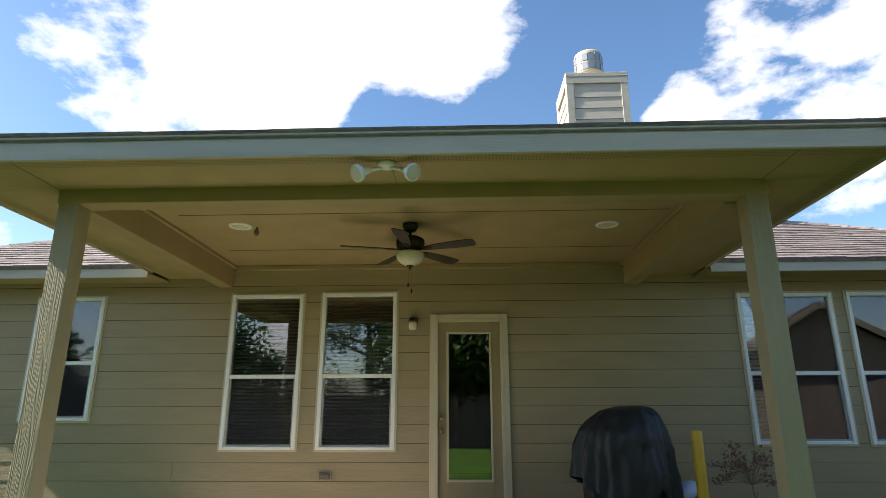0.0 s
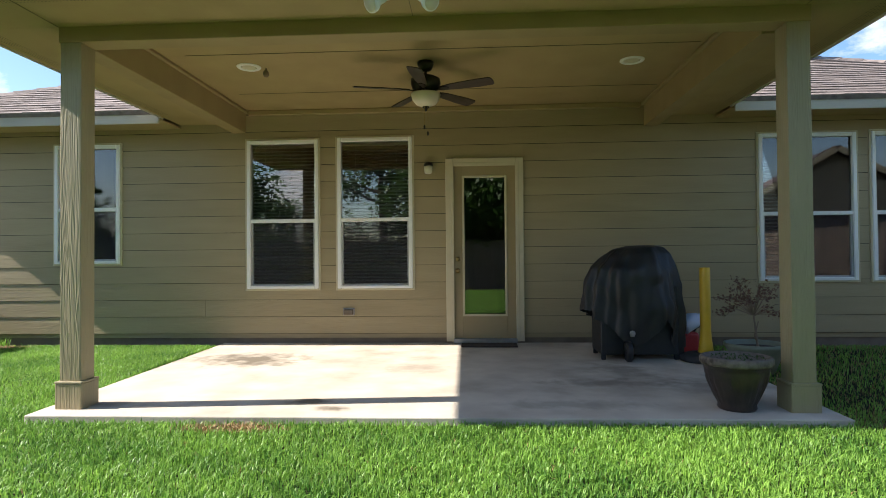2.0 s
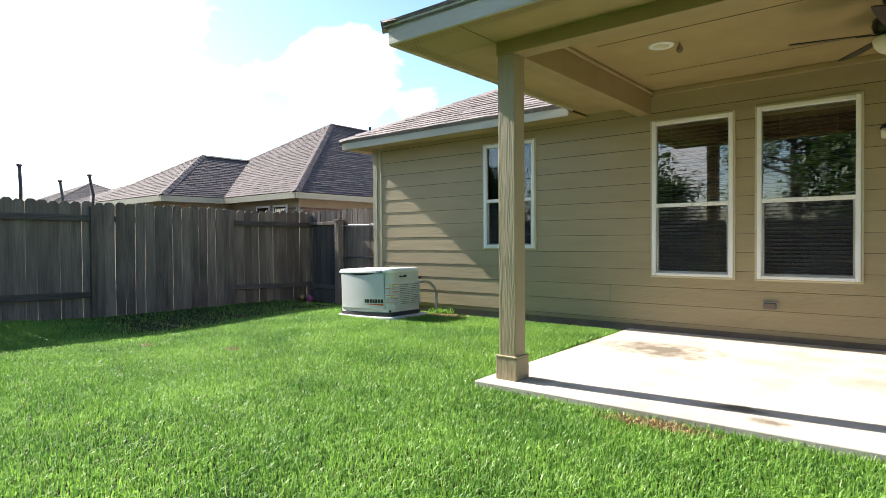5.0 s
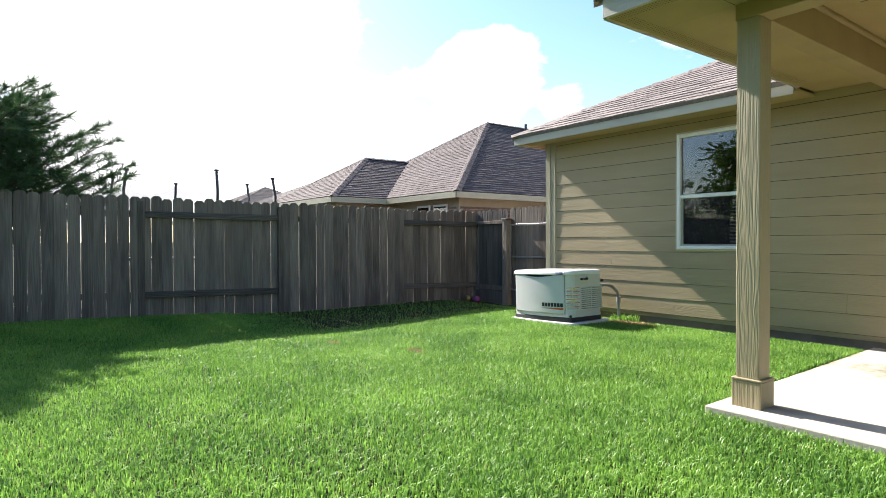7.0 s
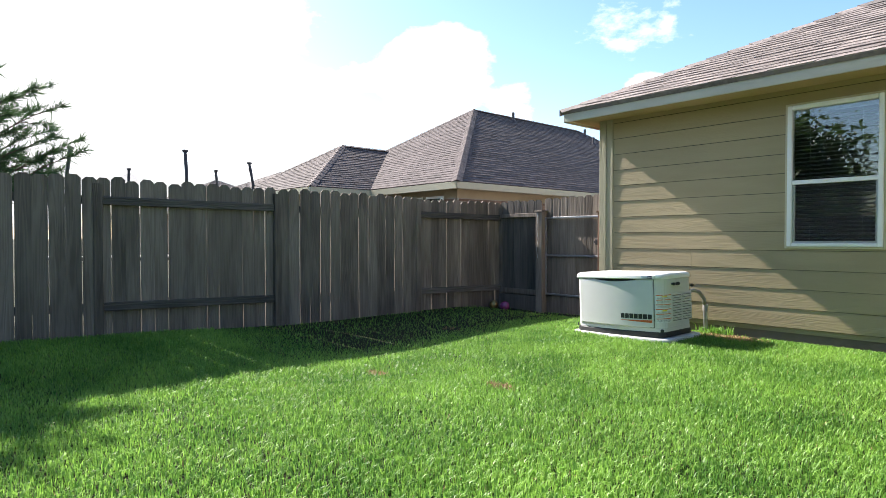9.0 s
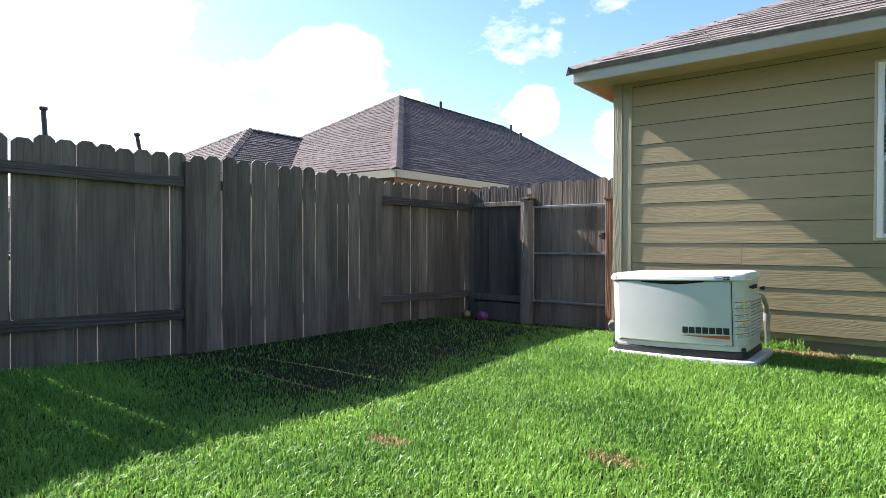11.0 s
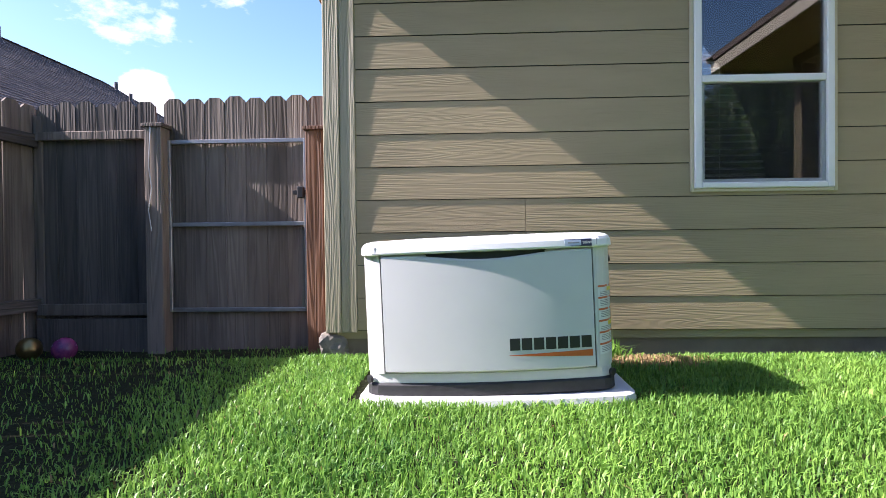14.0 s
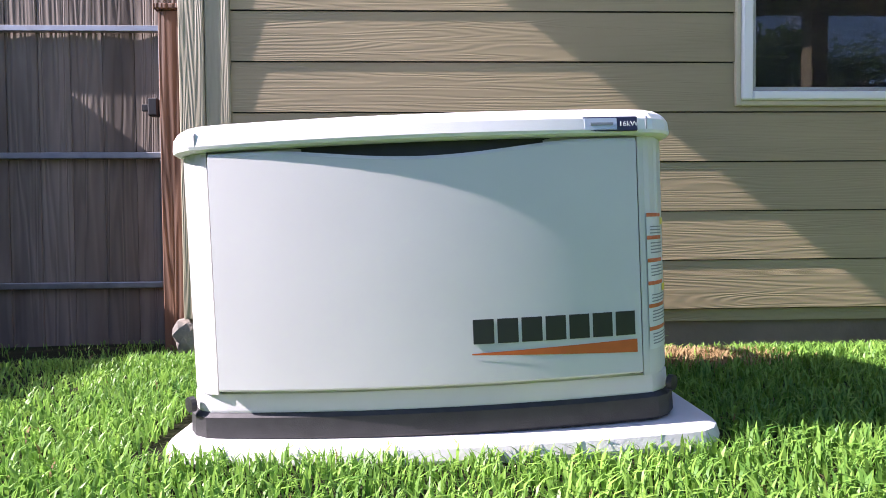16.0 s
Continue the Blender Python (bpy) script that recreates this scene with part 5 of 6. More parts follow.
def lawn():
    rng = np.random.default_rng(3)
    out, thin, dry = [], [], []
    for x0, x1, y0, y1, dens in ((-8.7, 3.8, 1.9, 7.2, 9600), (3.8, 6.5, 1.9, 7.2, 3500), (-8.95, 3.5, 0.2, 1.9, 7000), (-9.1, -1.5, -1.6, 0.2, 6000), (-1.5, 3.5, -1.0, 0.2, 900), (-8.3, -6.15, 7.25, 7.6, 3000), (6.5, 9.0, 3.0, 7.25, 1200), (3.5, 6.5, 0.2, 1.9, 1200)):
        n = int((x1 - x0) * (y1 - y0) * dens)
        x, y = rng.uniform(x0, x1, n), rng.uniform(y0, y1, n)
        keep = x > FENCE_X + 0.05 - 0.093 * (7.62 - y)
        keep &= ~((x > PATIO[0] - 0.01) & (x < PATIO[1] + 0.01) & (y > PATIO[2] - 0.015))
        keep &= ~((np.abs(x - GEN_X) < 0.625) & (y > GEN_Y - 0.385 - 0.05 * (1 - ((x - GEN_X) / 0.625) ** 2)) & (y < GEN_Y + 0.39))
        # thin, worn turf in the corner by the fence, thinned more to deepen shade
        worn = np.clip((-6.0 - x) / 0.8, 0, 1) * np.clip((y - 2.6) / 1.2, 0, 1)
        keep &= rng.uniform(0, 1, n) > 0.9 * worn
        # bare shaded bed beside the patio
        keep &= (rng.uniform(0, 1, n) > 0.45) | (x < PATIO[1]) | (y < 4.5)
        x, y = x[keep], y[keep]
        # patchy thickness
        d = np.array([noise.noise((a * 1.1, b * 1.1, 5.0)) for a, b in zip(x[::40], y[::40])]).repeat(40)[:len(x)]
        p = np.zeros(len(x))
        for cx, cy, rx, ry in PATCHES:
            p = np.maximum(p, np.clip(1.25 - ((x - cx) / rx) ** 2 - ((y - cy) / ry) ** 2, 0, 1))
        p = np.where((x > PATIO[1]) & (y > 4.0), np.maximum(p, 0.3), p)
        isdry = rng.uniform(0, 1, len(x)) < p * 0.95 + 0.006
        z = np_ground(x, y)
        q = np.stack([x, y, z], 1)
        low = (np.clip((-6.0 - x) / 0.8, 0, 1) * np.clip((y - 2.6) / 1.2, 0, 1) > 0.3) & ~isdry
        out.append(q[~isdry & ~low])
        thin.append(q[low])
        dry.append(q[isdry])
    blades("lawn_grass", "short bright green coarse lawn grass", np.concatenate(out), 0.044, 0.0058, M["grass"], 11, lean=1.0)
    blades("thin_grass", "low thin grass over bare soil by the fence", np.concatenate(thin), 0.03, 0.005, M["grass"], 13, lean=1.2)
    blades("dry_grass", "patches of dry straw-coloured lawn grass", np.concatenate(dry), 0.035, 0.006, M["straw"], 12, lean=1.2)
    # the rest of the yard, in coarser tufts
    far = []
    for x0, x1, y0, y1, dens in ((-9.6, 9.0, -6.0, -1.5, 700), (-1.5, 9.0, -1.5, -0.1, 700), (3.5, 9.0, -0.1, 1.9, 700), (6.5, 9.0, 1.9, 7.2, 500)):
        n = int((x1 - x0) * (y1 - y0) * dens)
        x, y = rng.uniform(x0, x1, n), rng.uniform(y0, y1, n)
        keep = x > FENCE_X + 0.05 - 0.093 * (7.62 - y)
        far.append(np.stack([x, y, np_ground(x, y)], 1)[keep])
    blades("yard_grass", "coarse green lawn grass across the back yard", np.concatenate(far), 0.055, 0.02, M["grass"], 17, lean=1.2)


lawn()


# ---- ceiling fan ----
def build_fan():
    f = empty("ceiling_fan", 0.922, 5.62, 2.918)
    tagged(f, "dark bronze ceiling fan with five blades and light bowl", "fan")
    part("canopy", lathe([(0.075, 0.012), (0.075, -0.02), (0.055, -0.06), (0.03, -0.075), (0.0, -0.075)], 24), M["dark_metal"], f, smooth=True)
    part("downrod", lathe([(0.013, -0.06), (0.013, -0.14)], 12), M["dark_metal"], f)
    part("motor", lathe([(0.03, -0.115), (0.09, -0.125), (0.135, -0.15), (0.14, -0.19), (0.125, -0.235), (0.085, -0.262), (0.07, -0.285), (0.0, -0.287)], 28), M["dark_metal"], f, smooth=True)
    part("light_bowl", lathe([(0.135, -0.283), (0.137, -0.295), (0.125, -0.34), (0.095, -0.378), (0.05, -0.402), (0.0, -0.408)], 28), M["bowl"], f, "frosted cream glass bowl", True)
    part("finial", lathe([(0.03, -0.40), (0.034, -0.41), (0.015, -0.425), (0.008, -0.445), (0.0, -0.45)], 14), M["dark_metal"], f, smooth=True)
    for k in range(5):
        a = -22 + 72 * k
        bm = bmesh.new()
        pts = [(0.15, -0.028), (0.26, -0.05), (0.50, -0.066), (0.64, -0.064), (0.66, -0.045), (0.665, 0.0), (0.66, 0.045), (0.64, 0.064), (0.50, 0.066), (0.26, 0.05), (0.15, 0.028)]
        prism(pts, -0.004, 0.004, bm)
        b = part("blade", bm, M["blade"], f, "dark brown wooden fan blade")
        b.matrix_basis = pose(0, 0, -0.25, 0, 0, a) @ pose(0, 0, 0, -12, 0, 0)
        bm = prism([(0.07, -0.02), (0.13, -0.012), (0.17, -0.032), (0.22, -0.03), (0.235, 0.0), (0.22, 0.03), (0.17, 0.032), (0.13, 0.012), (0.07, 0.02)], -0.012, -0.005)
        r = part("blade_iron", bm, M["dark_metal"], f)
        r.matrix_basis = pose(0, 0, -0.248, 0, 0, a) @ pose(0, 0, 0, -12, 0, 0)
    for dx, ln in ((-0.012, 0.18), (0.02, 0.24)):
        c = part("pull_chain", tube([(dx, -0.03, -0.40), (dx, -0.03, -0.40 - ln)], 0.0022, 6), M["brass"], f)
        part("chain_pull", lathe([(0.004, -0.40 - ln), (0.009, -0.41 - ln), (0.009, -0.435 - ln), (0.0, -0.44 - ln)], 10, (dx, -0.03, 0)), M["dark_metal"], c)


build_fan()


def build_cans():
    for x, y in ((-0.75, 5.62), (2.835, 5.71)):
        c = empty("recessed_light", x, y, 2.93)
        tagged(c, "round white recessed ceiling light", "ceiling light", group="recessed lights")
        part("trim_ring", lathe([(0.075, -0.002), (0.078, -0.012), (0.105, -0.012), (0.112, -0.004), (0.112, 0.0)], 28), M["white"], c, smooth=True)
        part("lens", lathe([(0.076, -0.004), (0.05, -0.007), (0.0, -0.008)], 24), M["bowl"], c, smooth=True)
    n = link("wasp_nest", lathe([(0.006, 0.0), (0.01, -0.02), (0.024, -0.035), (0.03, -0.06), (0.018, -0.085), (0.0, -0.09)], 12, (-0.60, 5.66, 2.928)), M["twig"], smooth=True)
    tagged(n, "small brown mud nest under the porch ceiling", "nest")


build_cans()


def build_flood():
    f = empty("flood_light", 0.925, 3.83, SOFFIT + 0.015)
    tagged(f, "twin-head white security flood light under the soffit", "flood light")
    part("mount", lathe([(0.062, 0.0), (0.062, -0.02), (0.045, -0.034), (0.0, -0.036)], 20), M["white"], f, smooth=True)
    for s in (-1, 1):
        part("arm", tube([(s * 0.03, 0, -0.03), (s * 0.08, -0.01, -0.045), (s * 0.115, -0.015, -0.055)], 0.013, 10), M["white"], f, smooth=True)
        h = part("lamp_head", lathe([(0.018, -0.01), (0.024, 0.02), (0.03, 0.05), (0.055, 0.075), (0.062, 0.10), (0.06, 0.112)], 22), M["white"], f, smooth=True)
        h.matrix_basis = pose(s * 0.115, -0.015, -0.055, 0, 0, 0) @ Vector((s * 0.62, -0.55, -0.42)).to_track_quat("Z", "Y").to_matrix().to_4x4()
        part("lens", lathe([(0.058, 0.108), (0.045, 0.118), (0.0, 0.122)], 22), M["bowl"], h, "clear ribbed bulb face", True)


build_flood()


def build_wall_lamp():
    w = empty("wall_lamp", 0.82, WALL_Y - 0.02, 2.19)
    tagged(w, "small outdoor wall lamp with dark cap and ribbed glass", "wall lamp")
    part("back_plate", box(-0.04, 0.04, -0.012, 0.006, -0.03, 0.075, 0.004), M["dark_metal"], w)
    part("cap", lathe([(0.055, 0.02), (0.057, 0.03), (0.04, 0.06), (0.02, 0.07), (0.0, 0.072)], 20, (0, -0.065, 0)), M["dark_metal"], w, smooth=True)
    part("jar", lathe([(0.0, -0.075), (0.03, -0.073), (0.044, -0.06), (0.048, -0.01), (0.046, 0.02)], 20, (0, -0.065, 0), wobble=lambda a, z: 1 + 0.03 * math.cos(10 * a)), M["bowl"], w, "ribbed glass jar", True)
    o = empty("outdoor_outlet", -0.16, WALL_Y - 0.022, 0.475)
    tagged(o, "weathered outdoor outlet with clear bubble cover", "outlet")
    part("plate", box(-0.07, 0.07, -0.01, 0.01, -0.045, 0.045, 0.004), M["grey_plastic"], o)
    part("bubble_cover", box(-0.06, 0.06, -0.055, -0.01, -0.035, 0.03, 0.014, seg=3), M["slab"], o)
    part("hinge", box(-0.062, 0.062, -0.03, -0.01, 0.032, 0.042, 0.003), M["grey_plastic"], o)


build_wall_lamp()


# ---- covered grill ----
def build_grill():
    g = empty("covered_grill", 3.0, 6.33, 0.09)
    tagged(g, "gas grill on wheels under a worn black vinyl cover", "grill")
    Lx = [(0.0, -0.50), (0.5, -0.53), (0.72, -0.50), (0.92, -0.42), (1.04, -0.31), (1.10, -0.2), (1.13, -0.08)]
    Rx = [(0.0, 0.46), (0.5, 0.455), (0.8, 0.415), (0.98, 0.37), (1.07, 0.335), (1.115, 0.29), (1.13, 0.2)]
    Dy = [(0.0, 0.30), (0.6, 0.31), (0.9, 0.28), (1.05, 0.21), (1.11, 0.14), (1.13, 0.07)]

    def interp(tab, z):
        for (a, u), (b, v) in zip(tab, tab[1:]):
            if z <= b:
                k = max(0.0, (z - a) / (b - a))
                return u + (v - u) * k
        return tab[-1][1]
    hem = [(0, 0.10), (30, 0.2), (80, 0.25), (140, 0.40), (180, 0.50), (205, 0.46), (235, 0.34), (262, 0.14), (272, 0.17), (290, 0.40), (303, 0.22), (318, 0.04), (360, 0.10)]
    bm = bmesh.new()
    na, nz = 144, 40
    rings = []
    rnd = random.Random(8)
    for j in range(nz + 1):
        ring = []
        for i in range(na):
            deg = 360 * i / na
            a = radians(deg)
            zb = interp(hem, deg)
            u = j / nz
            z = zb + (1.13 - zb) * (1 - (1 - u) ** 1.5)
            c, s = math.cos(a), math.sin(a)
            ex = abs(c) ** 0.72 * (1 if c > 0 else -1)
            ey = abs(s) ** 0.72 * (1 if s > 0 else -1)
            x = ex * (interp(Rx, z) if c > 0 else -interp(Lx, z))
            y = ey * interp(Dy, z)
            fold = 0.075 * (1 - u) ** 0.6 * (0.45 - abs(math.sin(4.5 * a + 1.6 * math.sin(2 * a) + 0.8 * z))) + 0.014 * (1 - u) * math.sin(23 * a + 1.3)
            fold += 0.03 * noise.noise((x * 4, y * 4, z * 3)) + 0.016 * noise.noise((x * 13, y * 13, z * 9))
            r = math.hypot(x, y) or 1
            k = 1 + fold / max(0.2, r)
            ring.append(bm.verts.new((x * k, y * k, z + 0.012 * noise.noise((x * 4, y * 4, 3)))))
        rings.append(ring)
    for a, b in zip(rings, rings[1:]):
        for i in range(na):
            bm.faces.new((a[i], a[(i + 1) % na], b[(i + 1) % na], b[i]))
    bm.faces.new(rings[-1])
    part("cover", bm, M["cover"], g, "worn black vinyl cover with a torn hem", True)
    part("scuff", lathe([(0.0, 0.008), (0.04, 0.004), (0.055, 0.0)], 10, (0.2, -0.02, 1.125), sx=1.0, sy=0.6), M["worn"], g)
    part("cabinet", box(-0.40, 0.36, -0.22, 0.22, 0.05, 0.72, 0.01), M["black"], g)
    for x in (-0.37, 0.34):
        for y in (-0.19, 0.2):
            part("leg", box(x - 0.022, x + 0.022, y - 0.022, y + 0.022, 0.0, 0.16, 0.004), M["black"], g)
    for y in (-0.33, 0.25):
        w = part("wheel", lathe([(0.04, -0.024), (0.09, -0.026), (0.10, -0.016), (0.10, 0.016), (0.09, 0.026), (0.04, 0.024)], 24), M["black"], g, "black plastic wheel", True)
        w.matrix_basis = pose(-0.16, y, 0.10, 0, 90, 0)
    part("axle", tube([(-0.16, -0.33, 0.10), (-0.16, 0.25, 0.10)], 0.008), M["galv"], g)
    part("valve", lathe([(0.0, 0.03), (0.022, 0.02), (0.03, 0.0), (0.02, -0.03), (0.0, -0.035)], 12, (-0.115, -0.31, 0.27)), M["grey_plastic"], g, "grey regulator valve", True)


build_grill()


def build_bollard():
    b = empty("yellow_post", 3.61, 6.1, 0.087)
    tagged(b, "yellow plastic post with flared foot on a black base", "post")
    part("foot", lathe([(0.24, 0.0), (0.25, 0.01), (0.245, 0.05), (0.16, 0.075), (0.12, 0.08), (0.0, 0.082)], 28), M["rubber"], b, "round black rubber foot", True)
    part("tube", lathe([(0.075, 0.08), (0.068, 0.12), (0.055, 0.22), (0.05, 0.30), (0.05, 0.90), (0.048, 0.908), (0.04, 0.908), (0.04, 0.6)], 24), M["yellow"], b, "bright yellow plastic tube", True)
    j = empty("plastic_jug", 3.55, 6.45, 0.10)
    tagged(j, "crumpled clear plastic jug lying beside the grill", "jug")
    m = part("body", lathe([(0.0, 0.0), (0.07, 0.005), (0.085, 0.03), (0.085, 0.16), (0.06, 0.22), (0.025, 0.25), (0.025, 0.28), (0.0, 0.282)], 18, wobble=lambda a, z: 1 + 0.06 * math.sin(5 * a + z * 40)), M["label_blue"], j, smooth=True)
    m.matrix_basis = pose(-0.05, 0, 0.26, 0, 62, 20)
    r = empty("red_container", 3.60, 6.58, 0.09)
    tagged(r, "red plastic container standing behind the grill", "container")
    part("body", box(-0.12, 0.10, -0.09, 0.09, 0.0, 0.22, 0.03, seg=3), M["red"], r)
    part("spout", tube([(0.06, 0, 0.21), (0.09, 0, 0.26), (0.13, 0, 0.28)], 0.016), M["black"], r)


build_bollard()


def build_pots():
    rnd = random.Random(2)
    p = empty("brown_planter", 3.13, 4.32, 0.068)
    p.scale = (0.93, 0.93, 0.95)
    tagged(p, "dark brown glazed planter with fluted sides and weeds", "planter")

    def flute(a, z):
        return 1 + (0.032 * math.cos(22 * a + z * 14) if 0.06 < z < 0.27 else 0)
    part("bowl", lathe([(0.125, 0.0), (0.135, 0.015), (0.13, 0.04), (0.15, 0.08), (0.175, 0.14), (0.20, 0.2), (0.218, 0.27), (0.222, 0.30), (0.235, 0.31), (0.243, 0.335), (0.24, 0.365), (0.222, 0.37), (0.21, 0.36), (0.205, 0.31)], 66, wobble=flute), M["pot"], p, smooth=True)
    part("rim", lathe([(0.237, 0.318), (0.247, 0.328), (0.248, 0.352), (0.243, 0.372), (0.226, 0.377), (0.212, 0.366)], 48, wobble=lambda a, z: 1 + 0.006 * math.sin(9 * a) * math.sin(31 * a)), M["crust"], p, "pale crusted worn rim", True)
    part("soil", lathe([(0.207, 0.325), (0.1, 0.335), (0.0, 0.338)], 24), M["earth"], p)
    pts = np.array([(0.19 * math.sqrt(rnd.random()) * math.cos(a), 0.19 * math.sqrt(rnd.random()) * math.sin(a), 0.335) for a in [rnd.uniform(0, 6.28) for _ in range(420)]])
    w = blades("weeds", "low green weeds", pts, 0.045, 0.012, M["leaf"], 21, lean=1.5)
    w.parent = p
    del w["category"], w["kind"], w["label"]
    q = empty("green_bowl_planter", 3.86, 5.62, 0.05)
    tagged(q, "wide grey-green bowl planter with a dried-up shrub", "planter")
    part("bowl", lathe([(0.13, 0.0), (0.15, 0.01), (0.19, 0.12), (0.225, 0.2), (0.25, 0.235), (0.262, 0.25), (0.262, 0.275), (0.245, 0.278), (0.225, 0.26), (0.2, 0.2)], 40), M["pot_green"], q, smooth=True)
    part("soil", lathe([(0.215, 0.235), (0.0, 0.245)], 24), M["earth"], q)
    # dried shrub
    bm = bmesh.new()
    leaves, faces = [], []
    stem_top = Vector((-0.01, 0.0, 0.52))
    tube([(0.02, 0, 0.24), (0.015, 0.005, 0.33), stem_top], [0.011, 0.009, 0.007], 7, bm)
    tube([(0.035, 0.01, 0.24), (0.0, 0.012, 0.34), (0.03, 0.0, 0.47)], [0.008, 0.007, 0.005], 7, bm)
    for k in range(34):
        a = rnd.uniform(0, 6.28)
        el = rnd.uniform(0.15, 1.25)
        ln = rnd.uniform(0.22, 0.42)
        d = Vector((math.cos(a) * math.cos(el), math.sin(a) * math.cos(el), math.sin(el)))
        mid = stem_top + d * ln * 0.5 + Vector((0, 0, 0.03))
        end = stem_top + d * ln + Vector((0, 0, -0.05 * math.cos(el) * rnd.random() * 2.2))
        tube([stem_top + d * 0.01, mid, end], [0.0035, 0.0025, 0.0012], 5, bm)
        for _ in range(17):
            c = mid.lerp(end, rnd.uniform(0.2, 1.05)) + Vector((rnd.gauss(0, 0.022), rnd.gauss(0, 0.022), rnd.gauss(0, 0.02)))
            u = Vector((rnd.gauss(0, 1), rnd.gauss(0, 1), rnd.gauss(0, 1))).normalized()
            v = u.orthogonal().normalized()
            s = rnd.uniform(0.010, 0.020)
            i = len(leaves)
            leaves += [c - u * s, c + v * s * 0.6 + Vector((0, 0, 0.004)), c + u * s, c - v * s * 0.6]
            faces.append((i, i + 1, i + 2, i + 3))
    part("dry_stems", bm, M["twig"], q, "bare dry shrub stems")
    part_leaves = rawmesh("dry_leaves", leaves, faces, M["dead_leaf"], q)
    part_leaves["label"] = "curled brown dead leaves"
    m = link("doormat", box(1.20, 1.84, 6.88, 7.16, 0.098, 0.112, 0.004), M["mat_rug"])
    tagged(m, "dark brown doormat on the concrete by the door", "doormat")


def build_corner_bits():
    for x, y, mt, lab in ((-8.02, 7.18, M["brass"], "shiny bronze toy ball on the grass"), (-7.79, 7.18, M["pink"], "patterned purple toy ball on the grass")):
        b = link("toy_ball", lathe([(0.075 * math.sin(math.pi * k / 12), -0.075 * math.cos(math.pi * k / 12)) for k in range(13)], 20), mt, smooth=True)
        b.matrix_basis = pose(x, y, ground_z(x, y) + 0.078)
        tagged(b, lab, "ball", group="toy balls")
    # chipped concrete of the foundation below the corner board
    bm = bmesh.new()
    bmesh.ops.create_icosphere(bm, subdivisions=3, radius=0.11)
    for v in bm.verts:
        m = max(abs(v.co.x), abs(v.co.y), abs(v.co.z))
        v.co *= (0.35 + 0.65 * 0.09 / m) * (1 + 0.22 * noise.noise(v.co * 11))
        v.co.z *= 0.9
    r = link("corner_stone", bm, M["chipped"])
    r.matrix_basis = pose(-6.09, 7.31, 0.11, 4, 3, 8)
    tagged(r, "rough chipped grey concrete at the house corner", "stone")
    rnd = random.Random(6)
    pts = np.array([(-4.5 + rnd.gauss(0, 0.09), 7.04 + rnd.gauss(0, 0.06), 0.06) for _ in range(260)])
    blades("tall_weeds", "taller green weeds beside the conduit", pts, 0.12, 0.012, M["grass"], 33, lean=0.9)


M["pink"] = mat("purple_vinyl", (0.30, 0.06, 0.16), 0.25, 0.5, 30, color2=(0.10, 0.02, 0.10))
build_pots()
build_corner_bits()


# ---- trampoline beyond the fence ----
def build_trampoline():
    t = empty("trampoline", -13.4, 3.7, 0)
    tagged(t, "trampoline with dark poles and sagging safety net", "trampoline")
    tops = []
    for k in range(6):
        a = radians(60 * k)
        x, y = 1.7 * math.cos(a), 1.7 * math.sin(a)
        h = 2.6
        p = part("pole", tube([(x, y, 0.0), (x, y, 0.9), (x * 1.04, y * 1.04, 2.2), (x * 1.0, y * 1.0, h)], 0.028, 8), M["pole"], t)
        part("pole_cap", lathe([(0.03, 0), (0.045, 0.01), (0.045, 0.04), (0.0, 0.05)], 10, (x, y, h - 0.01)), M["pole"], p)
        tops.append((x, y))
    part("frame", tube([(1.7 * math.cos(a), 1.7 * math.sin(a), 0.85) for a in [2 * math.pi * k / 24 for k in range(25)]], 0.03, 8), M["pole"], t)
    part("jump_mat", lathe([(1.6, 0.84), (0.0, 0.8)], 24), M["black"], t)
    for k in range(6):
        (x0, y0), (x1, y1) = tops[k], tops[(k + 1) % 6]
        verts, faces = [], []
        for i in range(9):
            u = i / 8
            z = 2.54 - 0.24 * (1 - (2 * u - 1) ** 2)
            verts += [(x0 + (x1 - x0) * u, y0 + (y1 - y0) * u, z), (x0 + (x1 - x0) * u, y0 + (y1 - y0) * u, 0.9)]
        for i in range(8):
            faces.append((2 * i, 2 * i + 1, 2 * i + 3, 2 * i + 2))
        rawmesh("net_panel", verts, faces, M["net"], t)


build_trampoline()


